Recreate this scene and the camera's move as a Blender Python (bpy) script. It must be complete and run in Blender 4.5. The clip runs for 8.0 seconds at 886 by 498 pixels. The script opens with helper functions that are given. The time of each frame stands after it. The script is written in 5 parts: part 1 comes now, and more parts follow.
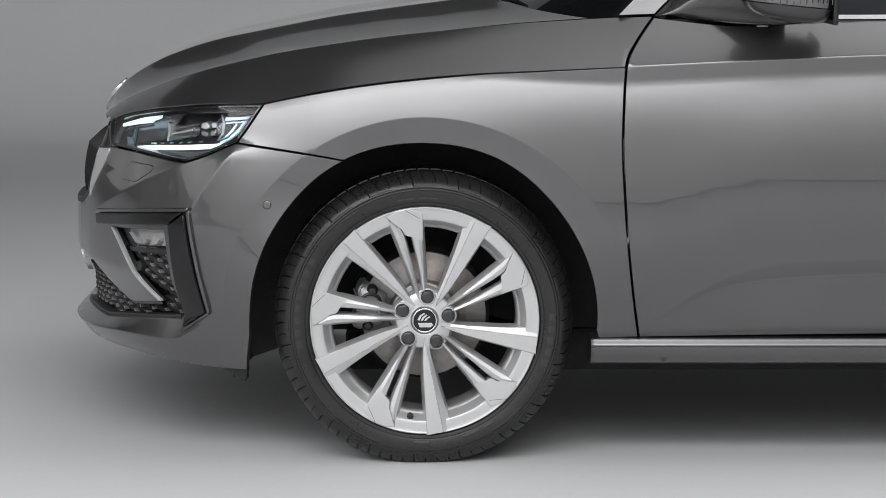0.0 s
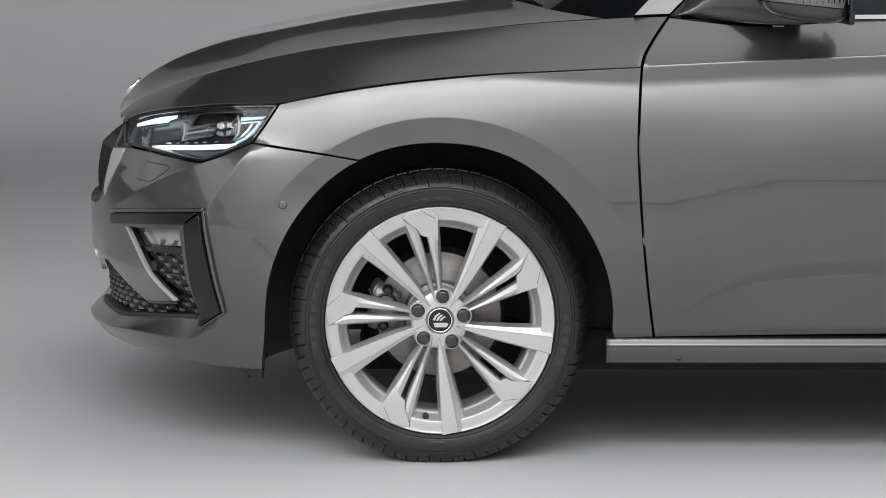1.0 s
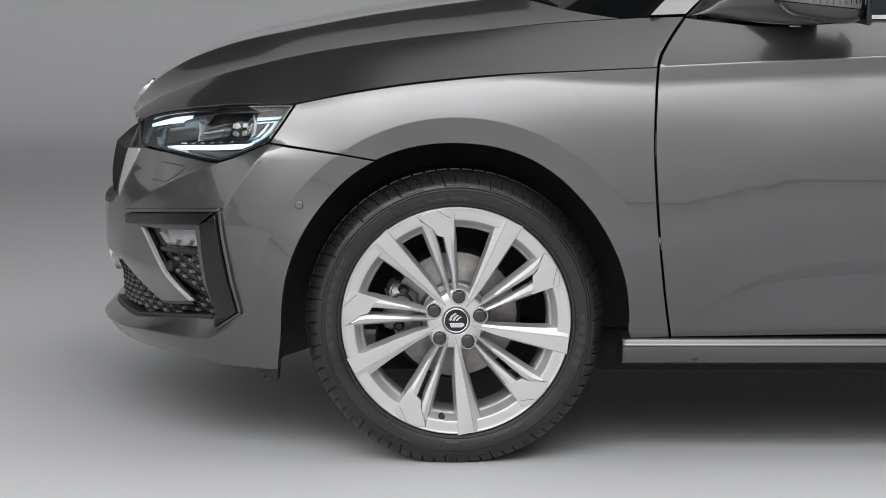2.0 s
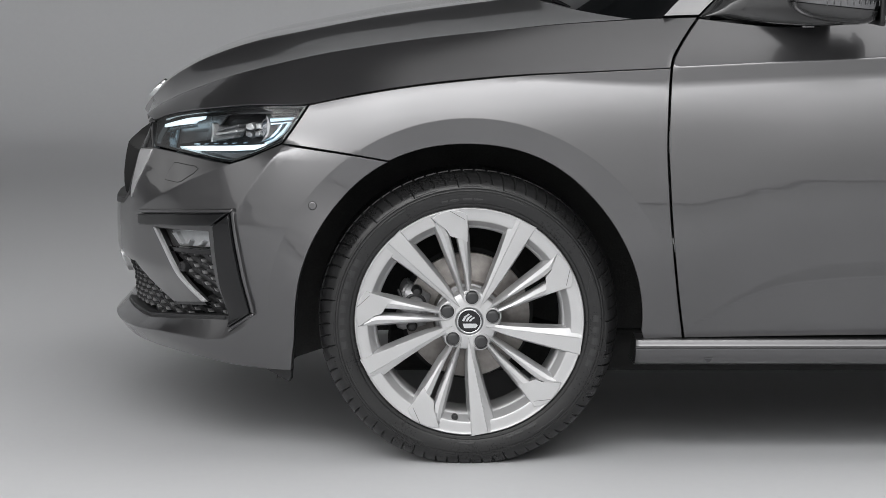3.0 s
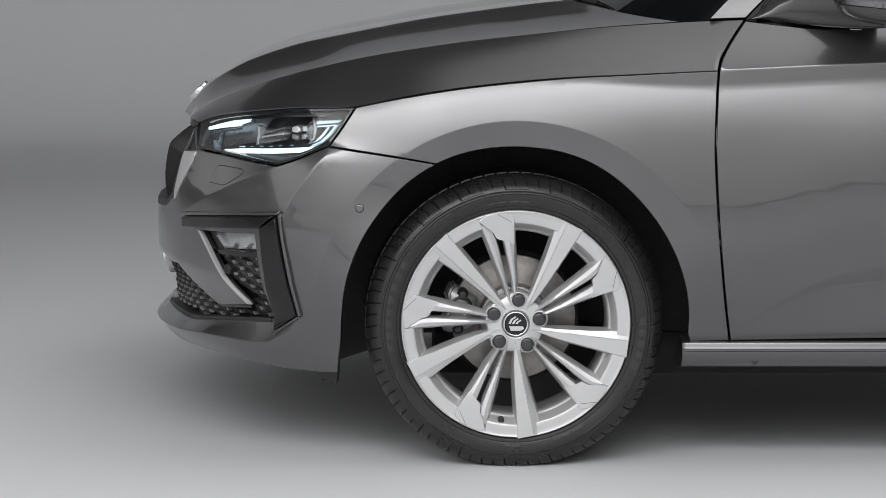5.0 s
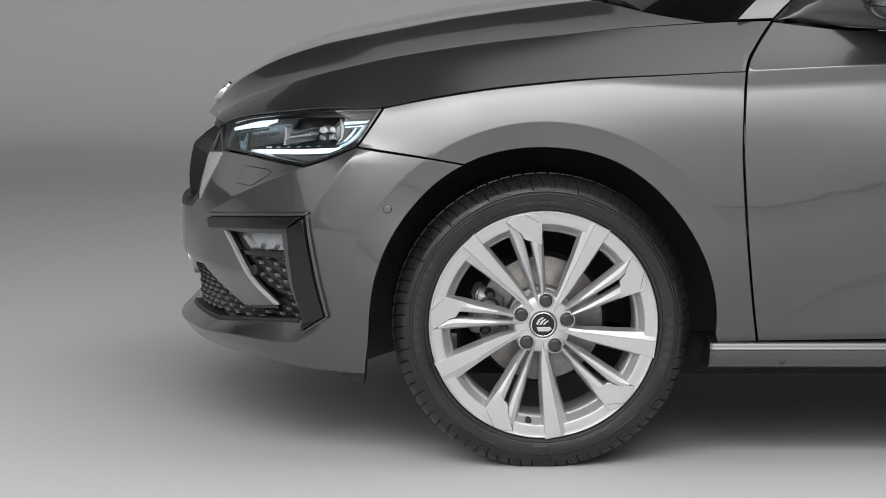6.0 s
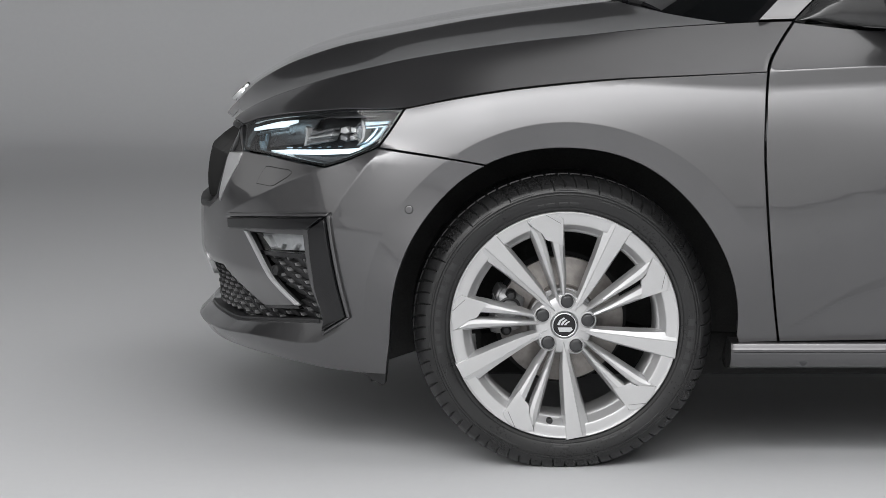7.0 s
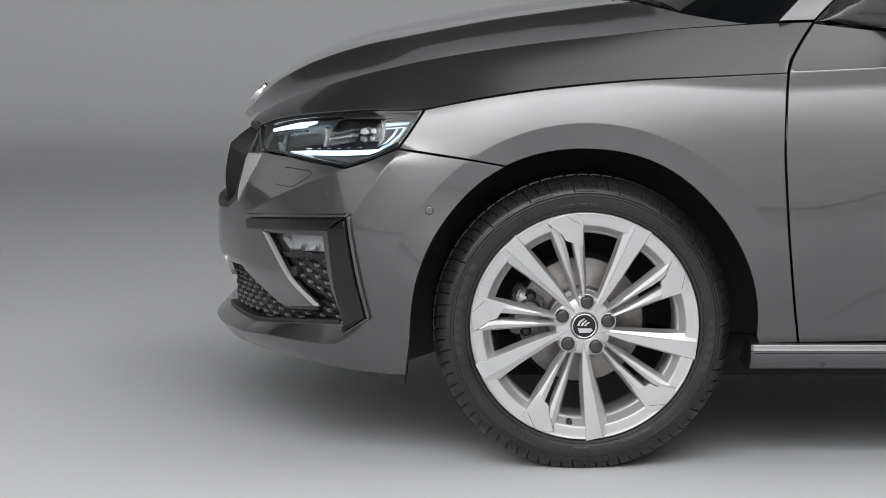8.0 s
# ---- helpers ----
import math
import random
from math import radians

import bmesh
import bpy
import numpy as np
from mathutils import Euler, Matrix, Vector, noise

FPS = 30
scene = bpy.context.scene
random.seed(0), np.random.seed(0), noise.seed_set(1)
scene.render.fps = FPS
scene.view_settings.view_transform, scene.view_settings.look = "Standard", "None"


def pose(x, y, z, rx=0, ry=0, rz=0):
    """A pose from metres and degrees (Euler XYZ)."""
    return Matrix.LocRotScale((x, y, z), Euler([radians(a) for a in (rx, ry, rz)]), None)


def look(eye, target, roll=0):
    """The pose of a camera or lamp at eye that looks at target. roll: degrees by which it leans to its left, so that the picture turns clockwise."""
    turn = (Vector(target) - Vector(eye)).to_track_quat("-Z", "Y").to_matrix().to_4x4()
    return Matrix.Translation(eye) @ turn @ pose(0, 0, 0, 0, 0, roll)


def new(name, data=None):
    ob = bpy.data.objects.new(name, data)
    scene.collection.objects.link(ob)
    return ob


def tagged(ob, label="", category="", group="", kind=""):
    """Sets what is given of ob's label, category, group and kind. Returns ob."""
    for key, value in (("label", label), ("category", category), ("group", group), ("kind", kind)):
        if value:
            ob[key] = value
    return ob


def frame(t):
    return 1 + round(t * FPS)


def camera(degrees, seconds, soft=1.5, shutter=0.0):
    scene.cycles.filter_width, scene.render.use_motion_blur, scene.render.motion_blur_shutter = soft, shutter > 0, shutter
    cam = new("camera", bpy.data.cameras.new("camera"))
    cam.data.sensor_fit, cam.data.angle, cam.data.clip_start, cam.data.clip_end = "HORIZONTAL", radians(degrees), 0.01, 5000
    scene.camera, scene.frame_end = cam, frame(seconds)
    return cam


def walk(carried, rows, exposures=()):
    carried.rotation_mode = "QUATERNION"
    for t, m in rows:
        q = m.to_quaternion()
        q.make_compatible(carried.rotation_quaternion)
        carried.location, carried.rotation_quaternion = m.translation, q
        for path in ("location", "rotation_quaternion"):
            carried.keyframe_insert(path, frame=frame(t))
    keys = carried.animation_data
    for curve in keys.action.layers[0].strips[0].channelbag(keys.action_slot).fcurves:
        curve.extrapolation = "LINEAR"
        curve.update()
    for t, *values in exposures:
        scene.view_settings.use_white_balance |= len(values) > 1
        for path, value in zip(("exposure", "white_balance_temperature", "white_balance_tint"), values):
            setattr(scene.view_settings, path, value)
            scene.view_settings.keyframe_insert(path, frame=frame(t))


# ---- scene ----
import colorsys
from mathutils import geometry

# ---- camera and its slide along the car ----
cam = camera(20.35, 8.0, soft=0.75)
EYE, TILT = (0.0385, -5.115, 1.133), -7.354
SLIDE = [
    (0.0, 0.0, 0.0), (0.5, -0.0133, 0.0), (1.0, -0.0326, 0.0), (1.5, -0.0510, 0.0),
    (3.0, -0.0948, 0.0017), (3.5, -0.1113, 0.0030), (4.0, -0.1370, 0.0040), (4.5, -0.1642, 0.0059),
    (6.0, -0.2517, 0.0088), (6.5, -0.2764, 0.0092), (7.0, -0.2967, 0.0099), (7.5, -0.3134, 0.0106), (8.0, -0.3389, 0.0119),
]
walk(cam, [(t, pose(EYE[0] + dx, EYE[1], EYE[2] + dz, 90 + TILT, 0, 0)) for t, dx, dz in SLIDE])

# ---- light ----
world = bpy.data.worlds.new("studio_air")
scene.world = world
world.use_nodes = True
world.node_tree.nodes["Background"].inputs[0].default_value = (0.6, 0.62, 0.65, 1)
world.node_tree.nodes["Background"].inputs[1].default_value = 0.05
scene.view_settings.exposure = 0.0


def area_lamp(name, eye, target, sx, sy, watts, spread=125):
    data = bpy.data.lights.new(name, "AREA")
    data.shape, data.size, data.size_y, data.energy = "RECTANGLE", sx, sy, watts
    data.spread = radians(spread)
    ob = new(name, data)
    ob.matrix_world = look(eye, target)
    return ob


WALL_WATTS, BANK_GLOW, SIDE_GLOW, ROOF_GLOW = 7.7, 13.6, 0.7, 4.2
# unseen fill light, added to brighten the back of the sweep
area_lamp("wall_lamp", (0.0, 5.4, 5.6), (0.0, 8.9, 0.6), 10.0, 0.8, WALL_WATTS, 50)

# ---- materials ----


def material(name, colour, rough=0.5, metal=0.0, coat=0.0, coat_rough=0.03, ior=1.5):
    m = bpy.data.materials.new(name)
    m.use_nodes = True
    b = m.node_tree.nodes["Principled BSDF"]
    b.inputs["Base Color"].default_value = (*colour, 1)
    b.inputs["Roughness"].default_value = rough
    b.inputs["Metallic"].default_value = metal
    b.inputs["Coat Weight"].default_value = coat
    b.inputs["Coat Roughness"].default_value = coat_rough
    b.inputs["IOR"].default_value = ior
    return m


def grain(m, scale, colour_amount=0.15, bump=0.0, rough_amount=0.0, detail=6.0, second=0.0):
    """Noise at two sizes on a material's colour, gloss and relief."""
    nt = m.node_tree
    b = nt.nodes["Principled BSDF"]
    co = nt.nodes.new("ShaderNodeTexCoord")
    n1 = nt.nodes.new("ShaderNodeTexNoise")
    n1.inputs["Scale"].default_value, n1.inputs["Detail"].default_value = scale, detail
    n2 = nt.nodes.new("ShaderNodeTexNoise")
    n2.inputs["Scale"].default_value, n2.inputs["Detail"].default_value = second or scale / 14, 3.0
    nt.links.new(co.outputs["Object"], n1.inputs["Vector"])
    nt.links.new(co.outputs["Object"], n2.inputs["Vector"])
    mix = nt.nodes.new("ShaderNodeMath")
    mix.operation = "ADD"
    nt.links.new(n1.outputs["Fac"], mix.inputs[0])
    nt.links.new(n2.outputs["Fac"], mix.inputs[1])
    ramp = nt.nodes.new("ShaderNodeMapRange")
    ramp.inputs["From Min"].default_value, ramp.inputs["From Max"].default_value = 0.6, 1.4
    ramp.inputs["To Min"].default_value, ramp.inputs["To Max"].default_value = 1 - colour_amount, 1 + colour_amount
    nt.links.new(mix.outputs[0], ramp.inputs["Value"])
    mul = nt.nodes.new("ShaderNodeVectorMath")
    mul.operation = "SCALE"
    mul.inputs[0].default_value = b.inputs["Base Color"].default_value[:3]
    nt.links.new(ramp.outputs[0], mul.inputs["Scale"])
    nt.links.new(mul.outputs[0], b.inputs["Base Color"])
    if rough_amount:
        r2 = nt.nodes.new("ShaderNodeMapRange")
        r2.inputs["From Min"].default_value, r2.inputs["From Max"].default_value = 0.6, 1.4
        r = b.inputs["Roughness"].default_value
        r2.inputs["To Min"].default_value, r2.inputs["To Max"].default_value = r - rough_amount, r + rough_amount
        nt.links.new(mix.outputs[0], r2.inputs["Value"])
        nt.links.new(r2.outputs[0], b.inputs["Roughness"])
    if bump:
        bp = nt.nodes.new("ShaderNodeBump")
        bp.inputs["Distance"].default_value = bump
        bp.inputs["Strength"].default_value = 0.6
        nt.links.new(n1.outputs["Fac"], bp.inputs["Height"])
        nt.links.new(bp.outputs[0], b.inputs["Normal"])
    return m


def glowing(name, colour, strength):
    m = material(name, colour, 0.4)
    b = m.node_tree.nodes["Principled BSDF"]
    b.inputs["Emission Color"].default_value = (*colour, 1)
    b.inputs["Emission Strength"].default_value = strength
    return m


def clear(name, colour=(1, 1, 1), rough=0.0, alpha_like=0.0):
    m = material(name, colour, rough)
    b = m.node_tree.nodes["Principled BSDF"]
    b.inputs["Transmission Weight"].default_value = 1.0
    b.inputs["IOR"].default_value = 1.45
    return m


def thin_cover(name):
    """A thin clear shell: straight through, with a glossy face."""
    m = bpy.data.materials.new(name)
    m.use_nodes = True
    nt = m.node_tree
    nt.nodes.clear()
    out, mix = nt.nodes.new("ShaderNodeOutputMaterial"), nt.nodes.new("ShaderNodeMixShader")
    fr, tr, gl = nt.nodes.new("ShaderNodeFresnel"), nt.nodes.new("ShaderNodeBsdfTransparent"), nt.nodes.new("ShaderNodeBsdfGlossy")
    fr.inputs["IOR"].default_value, gl.inputs["Roughness"].default_value = 1.42, 0.02
    tr.inputs["Color"].default_value = (0.93, 0.95, 0.96, 1)
    nt.links.new(fr.outputs[0], mix.inputs[0])
    nt.links.new(tr.outputs[0], mix.inputs[1])
    nt.links.new(gl.outputs[0], mix.inputs[2])
    nt.links.new(mix.outputs[0], out.inputs[0])
    return m


COVER = thin_cover("clear_cover")
PAINT = grain(material("graphite_metallic_paint", (0.120, 0.1185, 0.1225), 0.30, 0.82, 1.0, 0.02), 900, 0.10, 0.0, 0.03, 2.0, 3.0)
PAINT.node_tree.nodes["Principled BSDF"].inputs["Coat IOR"].default_value = 1.55
BLACK_GLOSS = grain(material("gloss_black_plastic", (0.008, 0.008, 0.009), 0.10), 60, 0.2)
BLACK_GLOSS.node_tree.nodes["Principled BSDF"].inputs["Specular IOR Level"].default_value = 0.5
BLACK_SATIN = grain(material("satin_black_plastic", (0.018, 0.018, 0.019), 0.42), 300, 0.2, 0.0003, 0.06)
LINER = grain(material("black_felt_liner", (0.022, 0.022, 0.022), 0.95), 240, 0.3, 0.001)
RUBBER = grain(material("black_tyre_rubber", (0.018, 0.018, 0.0185), 0.35), 220, 0.35, 0.0004, 0.16, 6, 9)
ALLOY = grain(material("silver_alloy_lacquer", (0.60, 0.60, 0.605), 0.44, 0.70, 0.25, 0.16), 1200, 0.06, 0.0, 0.03, 2, 6)
STEEL = grain(material("brushed_brake_steel", (0.34, 0.32, 0.305), 0.38, 0.9), 60, 0.35, 0.0003, 0.12)


def turned_rings(m, scale, depth):
    """Fine concentric turning marks about the y axis."""
    nt = m.node_tree
    co, wave, bp = (nt.nodes.new("ShaderNode" + k) for k in ("TexCoord", "TexWave", "Bump"))
    wave.wave_type, wave.rings_direction = "RINGS", "Y"
    wave.inputs["Scale"].default_value, wave.inputs["Distortion"].default_value = scale, 1.5
    bp.inputs["Distance"].default_value, bp.inputs["Strength"].default_value = depth, 0.8
    nt.links.new(co.outputs["Object"], wave.inputs["Vector"])
    nt.links.new(wave.outputs["Fac"], bp.inputs["Height"])
    nt.links.new(bp.outputs[0], nt.nodes["Principled BSDF"].inputs["Normal"])


turned_rings(STEEL, 190.0, 0.00025)
CAST = grain(material("cast_grey_metal", (0.46, 0.46, 0.47), 0.5, 0.7), 120, 0.25, 0.0006, 0.1)
CHROME = grain(material("bright_chrome", (0.75, 0.76, 0.77), 0.12, 1.0), 80, 0.03)
DARK_CHROME = grain(material("dark_chrome", (0.20, 0.20, 0.205), 0.18, 1.0), 80, 0.05)
BOLT = grain(material("dark_grey_bolt_cap", (0.05, 0.05, 0.052), 0.22, 0.2), 300, 0.06, 0.0, 0.03)
RUBBER.node_tree.nodes["Principled BSDF"].inputs["Specular IOR Level"].default_value = 0.45
SLAT = grain(material("black_grille_slat", (0.007, 0.007, 0.007), 0.45), 300, 0.2)
SLAT.node_tree.nodes["Principled BSDF"].inputs["Specular IOR Level"].default_value = 0.25
MARK = grain(material("raised_rubber_mark", (0.030, 0.030, 0.031), 0.45), 220, 0.15)
FLOOR = grain(material("pale_grey_studio_paint", (0.640, 0.645, 0.658), 0.55), 40, 0.02, 0.0002, 0.04, 6, 0.7)
FLOOR.node_tree.nodes["Principled BSDF"].inputs["Specular IOR Level"].default_value = 0.15
TINT = grain(material("dark_tinted_glass", (0.004, 0.0045, 0.005), 0.03, 0.0, 0.0, 0.03, 1.28), 20, 0.1)
LAMP_DARK = grain(material("lamp_housing_grey", (0.018, 0.018, 0.020), 0.3, 0.0), 90, 0.15)
SHELF = grain(material("lamp_shelf_grey", (0.09, 0.09, 0.095), 0.25, 0.4), 90, 0.12)
MIRROR = grain(material("lamp_reflector", (0.80, 0.80, 0.80), 0.25, 0.5), 60, 0.05)
GREY_MIRROR = grain(material("grey_reflector", (0.32, 0.32, 0.33), 0.30, 0.6), 60, 0.08)
ICE = grain(material("ice_blue_light_guide", (0.42, 0.58, 0.68), 0.10, 0.6), 70, 0.35)
ARCH_FELT = grain(material("grey_arch_felt", (0.034, 0.034, 0.034), 0.95), 240, 0.3, 0.001)
DIM_ICE = grain(material("smoked_light_guide", (0.06, 0.085, 0.10), 0.12, 0.3), 70, 0.4)
PROJECTOR = grain(material("projector_glass", (0.10, 0.11, 0.13), 0.03, 0.3, 1.0), 40, 0.1)
SATIN = grain(material("pale_satin_metal", (0.60, 0.60, 0.61), 0.42, 0.5), 200, 0.05)
MESH = grain(material("dark_grey_mesh_plastic", (0.036, 0.036, 0.037), 0.4), 260, 0.15, 0.0002, 0.06)
TIP = grain(material("grey_mesh_tip", (0.22, 0.22, 0.223), 0.35), 260, 0.1)
GROOVE = grain(material("dark_joint", (0.012, 0.012, 0.012), 0.8), 300, 0.2)
MIRROR_PAINT = grain(material("dark_grey_mirror_plastic", (0.050, 0.050, 0.051), 0.20, 0.3, 0.6), 400, 0.1)
MIRROR_PAINT.node_tree.nodes["Principled BSDF"].inputs["Specular IOR Level"].default_value = 0.3
WINDOW = grain(material("grey_window_glass", (0.030, 0.034, 0.038), 0.03, 0.0, 0.0, 0.03, 1.5), 20, 0.1)
LED = glowing("daylight_led", (0.80, 0.94, 1.0), 1.0)
GUIDE = glowing("lit_light_guide", (0.62, 0.80, 0.90), 0.24)


def diffuser(name, strength, low, high, power=1.6, axis="Z", fade=("Y", 0.0, 0.0), rest=0.0, stops=(), even=()):
    """A softbox cloth, brightest near its top edge and fading evenly towards its foot."""
    m = material(name, (0.07, 0.07, 0.07), 0.9)
    nt = m.node_tree
    co, sep, mr, pw, mu = (nt.nodes.new("ShaderNode" + k) for k in ("TexCoord", "SeparateXYZ", "MapRange", "Math", "Math"))
    nt.links.new(co.outputs["Generated"], sep.inputs[0])
    nt.links.new(sep.outputs[axis], mr.inputs["Value"])
    mr.inputs["To Min"].default_value, mr.inputs["To Max"].default_value = low, high
    pw.operation, mu.operation = "POWER", "MULTIPLY"
    pw.inputs[1].default_value, mu.inputs[1].default_value = power, strength
    nt.links.new(mr.outputs[0], pw.inputs[0])
    nt.links.new(pw.outputs[0], mu.inputs[0])
    b = nt.nodes["Principled BSDF"]
    b.inputs["Emission Color"].default_value = (1, 1, 1, 1)

    def graded(levels):
        ramp = nt.nodes.new("ShaderNodeValToRGB")
        ramp.color_ramp.interpolation = "B_SPLINE"
        for k, (at, v) in enumerate(levels):
            e = ramp.color_ramp.elements[k] if k < 2 else ramp.color_ramp.elements.new(at)
            e.position, e.color = at, (v, v, v, 1)
        nt.links.new(sep.outputs[axis], ramp.inputs[0])
        return ramp.outputs[0]
    if stops:
        nt.links.new(graded(stops), mu.inputs[0])
    last = mu
    if fade[2]:
        # dimmer towards both ends, as a cloth lit from behind its middle is
        for first, flip in ((0.0, False), (1.0, True)):
            end, by = nt.nodes.new("ShaderNodeMapRange"), nt.nodes.new("ShaderNodeMath")
            end.interpolation_type, by.operation = "SMOOTHSTEP", "MULTIPLY"
            end.inputs["From Min"].default_value, end.inputs["From Max"].default_value = first, (1 - fade[2] if flip else fade[1])
            end.inputs["To Min"].default_value = 0.0 if flip else rest
            nt.links.new(sep.outputs[fade[0]], end.inputs["Value"])
            nt.links.new(last.outputs[0], by.inputs[0])
            nt.links.new(end.outputs[0], by.inputs[1])
            last = by
    if even:
        # an even glow over the whole cloth besides the bright spot
        base = nt.nodes.new("ShaderNodeMath")
        base.operation = "MULTIPLY_ADD"
        base.inputs[1].default_value = strength
        nt.links.new(graded(even), base.inputs[0])
        nt.links.new(last.outputs[0], base.inputs[2])
        last = base
    nt.links.new(last.outputs[0], b.inputs["Emission Strength"])
    return m


BANK_CLOTH = diffuser("softbox_cloth", BANK_GLOW, 0, 1, 1, "Z", ("X", 0.92, 0.52), 0.0, [(0.0, 0.0), (0.45, 0.032), (0.57, 0.095), (0.67, 0.165), (0.77, 0.28), (0.85, 0.42), (1.0, 0.60)],
                      [(0.0, 0.050), (0.30, 0.055), (0.45, 0.066), (0.57, 0.072), (0.70, 0.085), (0.82, 0.085), (0.91, 0.18), (1.0, 0.50)])
# the side and left cloths are added fill that brightens the bumper
SIDE_FILL = diffuser("side_softbox_cloth", SIDE_GLOW, 1.0, 0.04, 0.8, "Z", ("Y", 0.40, 0.30))
LEFT_FILL = diffuser("left_softbox_cloth", 1.15, 0, 1, 1.0, "Z", ("Y", 0.02, 0.02), 0.9, [(0.0, 0.5), (0.5, 1.0), (1.0, 0.9)])
ROOF_CLOTH = diffuser("roof_softbox_cloth", ROOF_GLOW, 0.0, 1.0, 1.4, "X", ("Y", 0.3, 0.35))
FOGR = grain(material("pale_lamp_reflector", (0.75, 0.75, 0.76), 0.35, 0.30), 60, 0.12)
# tones of the unseen room, pale or dark to shape the car's reflections
BOUNCE_WALL = grain(material("pale_wall_paint", (0.5, 0.5, 0.5), 0.9), 3, 0.05)
UNSEEN_DARK = grain(material("dark_room_paint", (0.065, 0.065, 0.067), 0.9), 3, 0.08)

# ---- builders ----


def part(name, bm, mat, parent=None, label="", angle=35, smooth=True):
    """Links a bmesh as one mesh object, under a thing or a part if one is given."""
    me = bpy.data.meshes.new(name)
    bm.normal_update()
    bm.to_mesh(me)
    bm.free()
    if mat:
        me.materials.append(mat)
    if smooth:
        me.polygons.foreach_set("use_smooth", [True] * len(me.polygons))
        me.set_sharp_from_angle(angle=radians(angle))
    ob = new(name, me)
    if parent:
        ob.parent = parent
    if label:
        tagged(ob, label)
    return ob


def holder(name, parent=None, at=(0, 0, 0)):
    ob = new(name)
    ob.empty_display_size = 0.05
    ob.location = at
    if parent:
        ob.parent = parent
    return ob


def spline(pts, n=16):
    """Points along a centripetal Catmull-Rom curve."""
    p = [np.array(q, float) for q in pts]
    p = [2 * p[0] - p[1]] + p + [2 * p[-1] - p[-2]]
    out = []
    for i in range(1, len(p) - 2):
        a, b, c, d = p[i - 1:i + 3]
        t1 = np.linalg.norm(b - a) ** 0.5
        t2 = t1 + np.linalg.norm(c - b) ** 0.5
        t3 = t2 + np.linalg.norm(d - c) ** 0.5
        for k in range(n):
            t = t1 + (t2 - t1) * k / n
            a1 = (t1 - t) / t1 * a + t / t1 * b
            a2 = (t2 - t) / (t2 - t1) * b + (t - t1) / (t2 - t1) * c
            a3 = (t3 - t) / (t3 - t2) * c + (t - t2) / (t3 - t2) * d
            b1 = (t2 - t) / t2 * a1 + t / t2 * a2
            b2 = (t3 - t) / (t3 - t1) * a2 + (t - t1) / (t3 - t1) * a3
            out.append((t2 - t) / (t2 - t1) * b1 + (t - t1) / (t2 - t1) * b2)
    out.append(p[-2])
    return np.array(out)


# The body's shape: a plan outline, followed by s (zero at the front axle, minus towards the nose), pulled in by a section over height z.
MID = 0.91
PLAN = spline([(3.49, 0.62), (3.46, 0.36), (3.36, 0.16), (3.10, 0.06), (2.65, 0.015), (1.6, 0.006), (1.0, 0.004), (0.45, 0.002), (0, 0), (-0.25, 0.002), (-0.40, 0.022), (-0.52, 0.082), (-0.61, 0.185),
               (-0.685, 0.32), (-0.740, 0.43), (-0.790, 0.55), (-0.826, 0.67), (-0.849, 0.79), (-0.857, MID)])
half = PLAN[:-1]
PLAN = np.vstack([PLAN, np.c_[half[::-1, 0], 2 * MID - half[::-1, 1]]])
RUN = np.r_[0, np.cumsum(np.linalg.norm(np.diff(PLAN, axis=0), axis=1))]
START = RUN[np.argmin(np.abs(PLAN[:, 0]) + (PLAN[:, 1] > 0.3))]
RUN = (START - RUN)[::-1]
PLAN = PLAN[::-1]
WAY = np.c_[np.gradient(PLAN[:, 0], RUN), np.gradient(PLAN[:, 1], RUN)]
NOSE_S = RUN[np.argmin(np.abs(PLAN[:, 1] - MID) + (PLAN[:, 0] > 0))]
LOWER = [(0.05, 0.24), (0.12, 0.17), (0.19, 0.10), (0.25, 0.062), (0.30, 0.045), (0.38, 0.026), (0.46, 0.012), (0.54, 0.002), (0.59, 0.0), (0.62, 0.0002), (0.65, 0.0010), (0.68, 0.0035), (0.71, 0.0079), (0.74, 0.0140), (0.77, 0.0221), (0.79, 0.0285)]
SECTION = spline(LOWER + [(0.815, 0.0372), (0.85, 0.0505)], 24)
# rows of s: height of the chin's edge, height of its ledge's back, how proud the edge stands, how deep the ledge is
CHIN = np.array([(-1.50, 0.224, 0.258, 0.016, 0.044), (-1.18, 0.228, 0.258, 0.016, 0.044), (-0.972, 0.239, 0.263, 0.014, 0.040), (-0.835, 0.250, 0.280, 0.012, 0.036), (-0.737, 0.254, 0.291, 0.010, 0.034),
                 (-0.636, 0.256, 0.302, 0.008, 0.030), (-0.572, 0.263, 0.308, 0.006, 0.022), (-0.516, 0.288, 0.318, 0.004, 0.012), (-0.468, 0.316, 0.336, 0.002, 0.005)])
SHUT = spline([(-0.60, 0.773), (-0.347, 0.773), (-0.229, 0.796), (-0.12, 0.813), (-0.002, 0.826), (0.117, 0.836), (0.236, 0.842), (0.354, 0.848), (0.422, 0.851), (0.97, 0.875), (1.5, 0.885), (2.6, 0.895)], 12)
SCULPT = spline([(0.40, 0.285), (0.455, 0.297), (0.512, 0.328), (0.582, 0.368), (0.652, 0.393), (0.771, 0.408), (0.97, 0.416), (1.5, 0.43)], 12)
FOLD = np.array([(0.40, -0.505), (0.545, -0.505), (0.58, -0.485), (0.64, -0.440), (0.69, -0.400), (0.80, -0.33)])
BROW = np.array([(-1.10, 0.466), (-0.932, 0.520), (-0.556, 0.640), (-0.40, 0.69)])
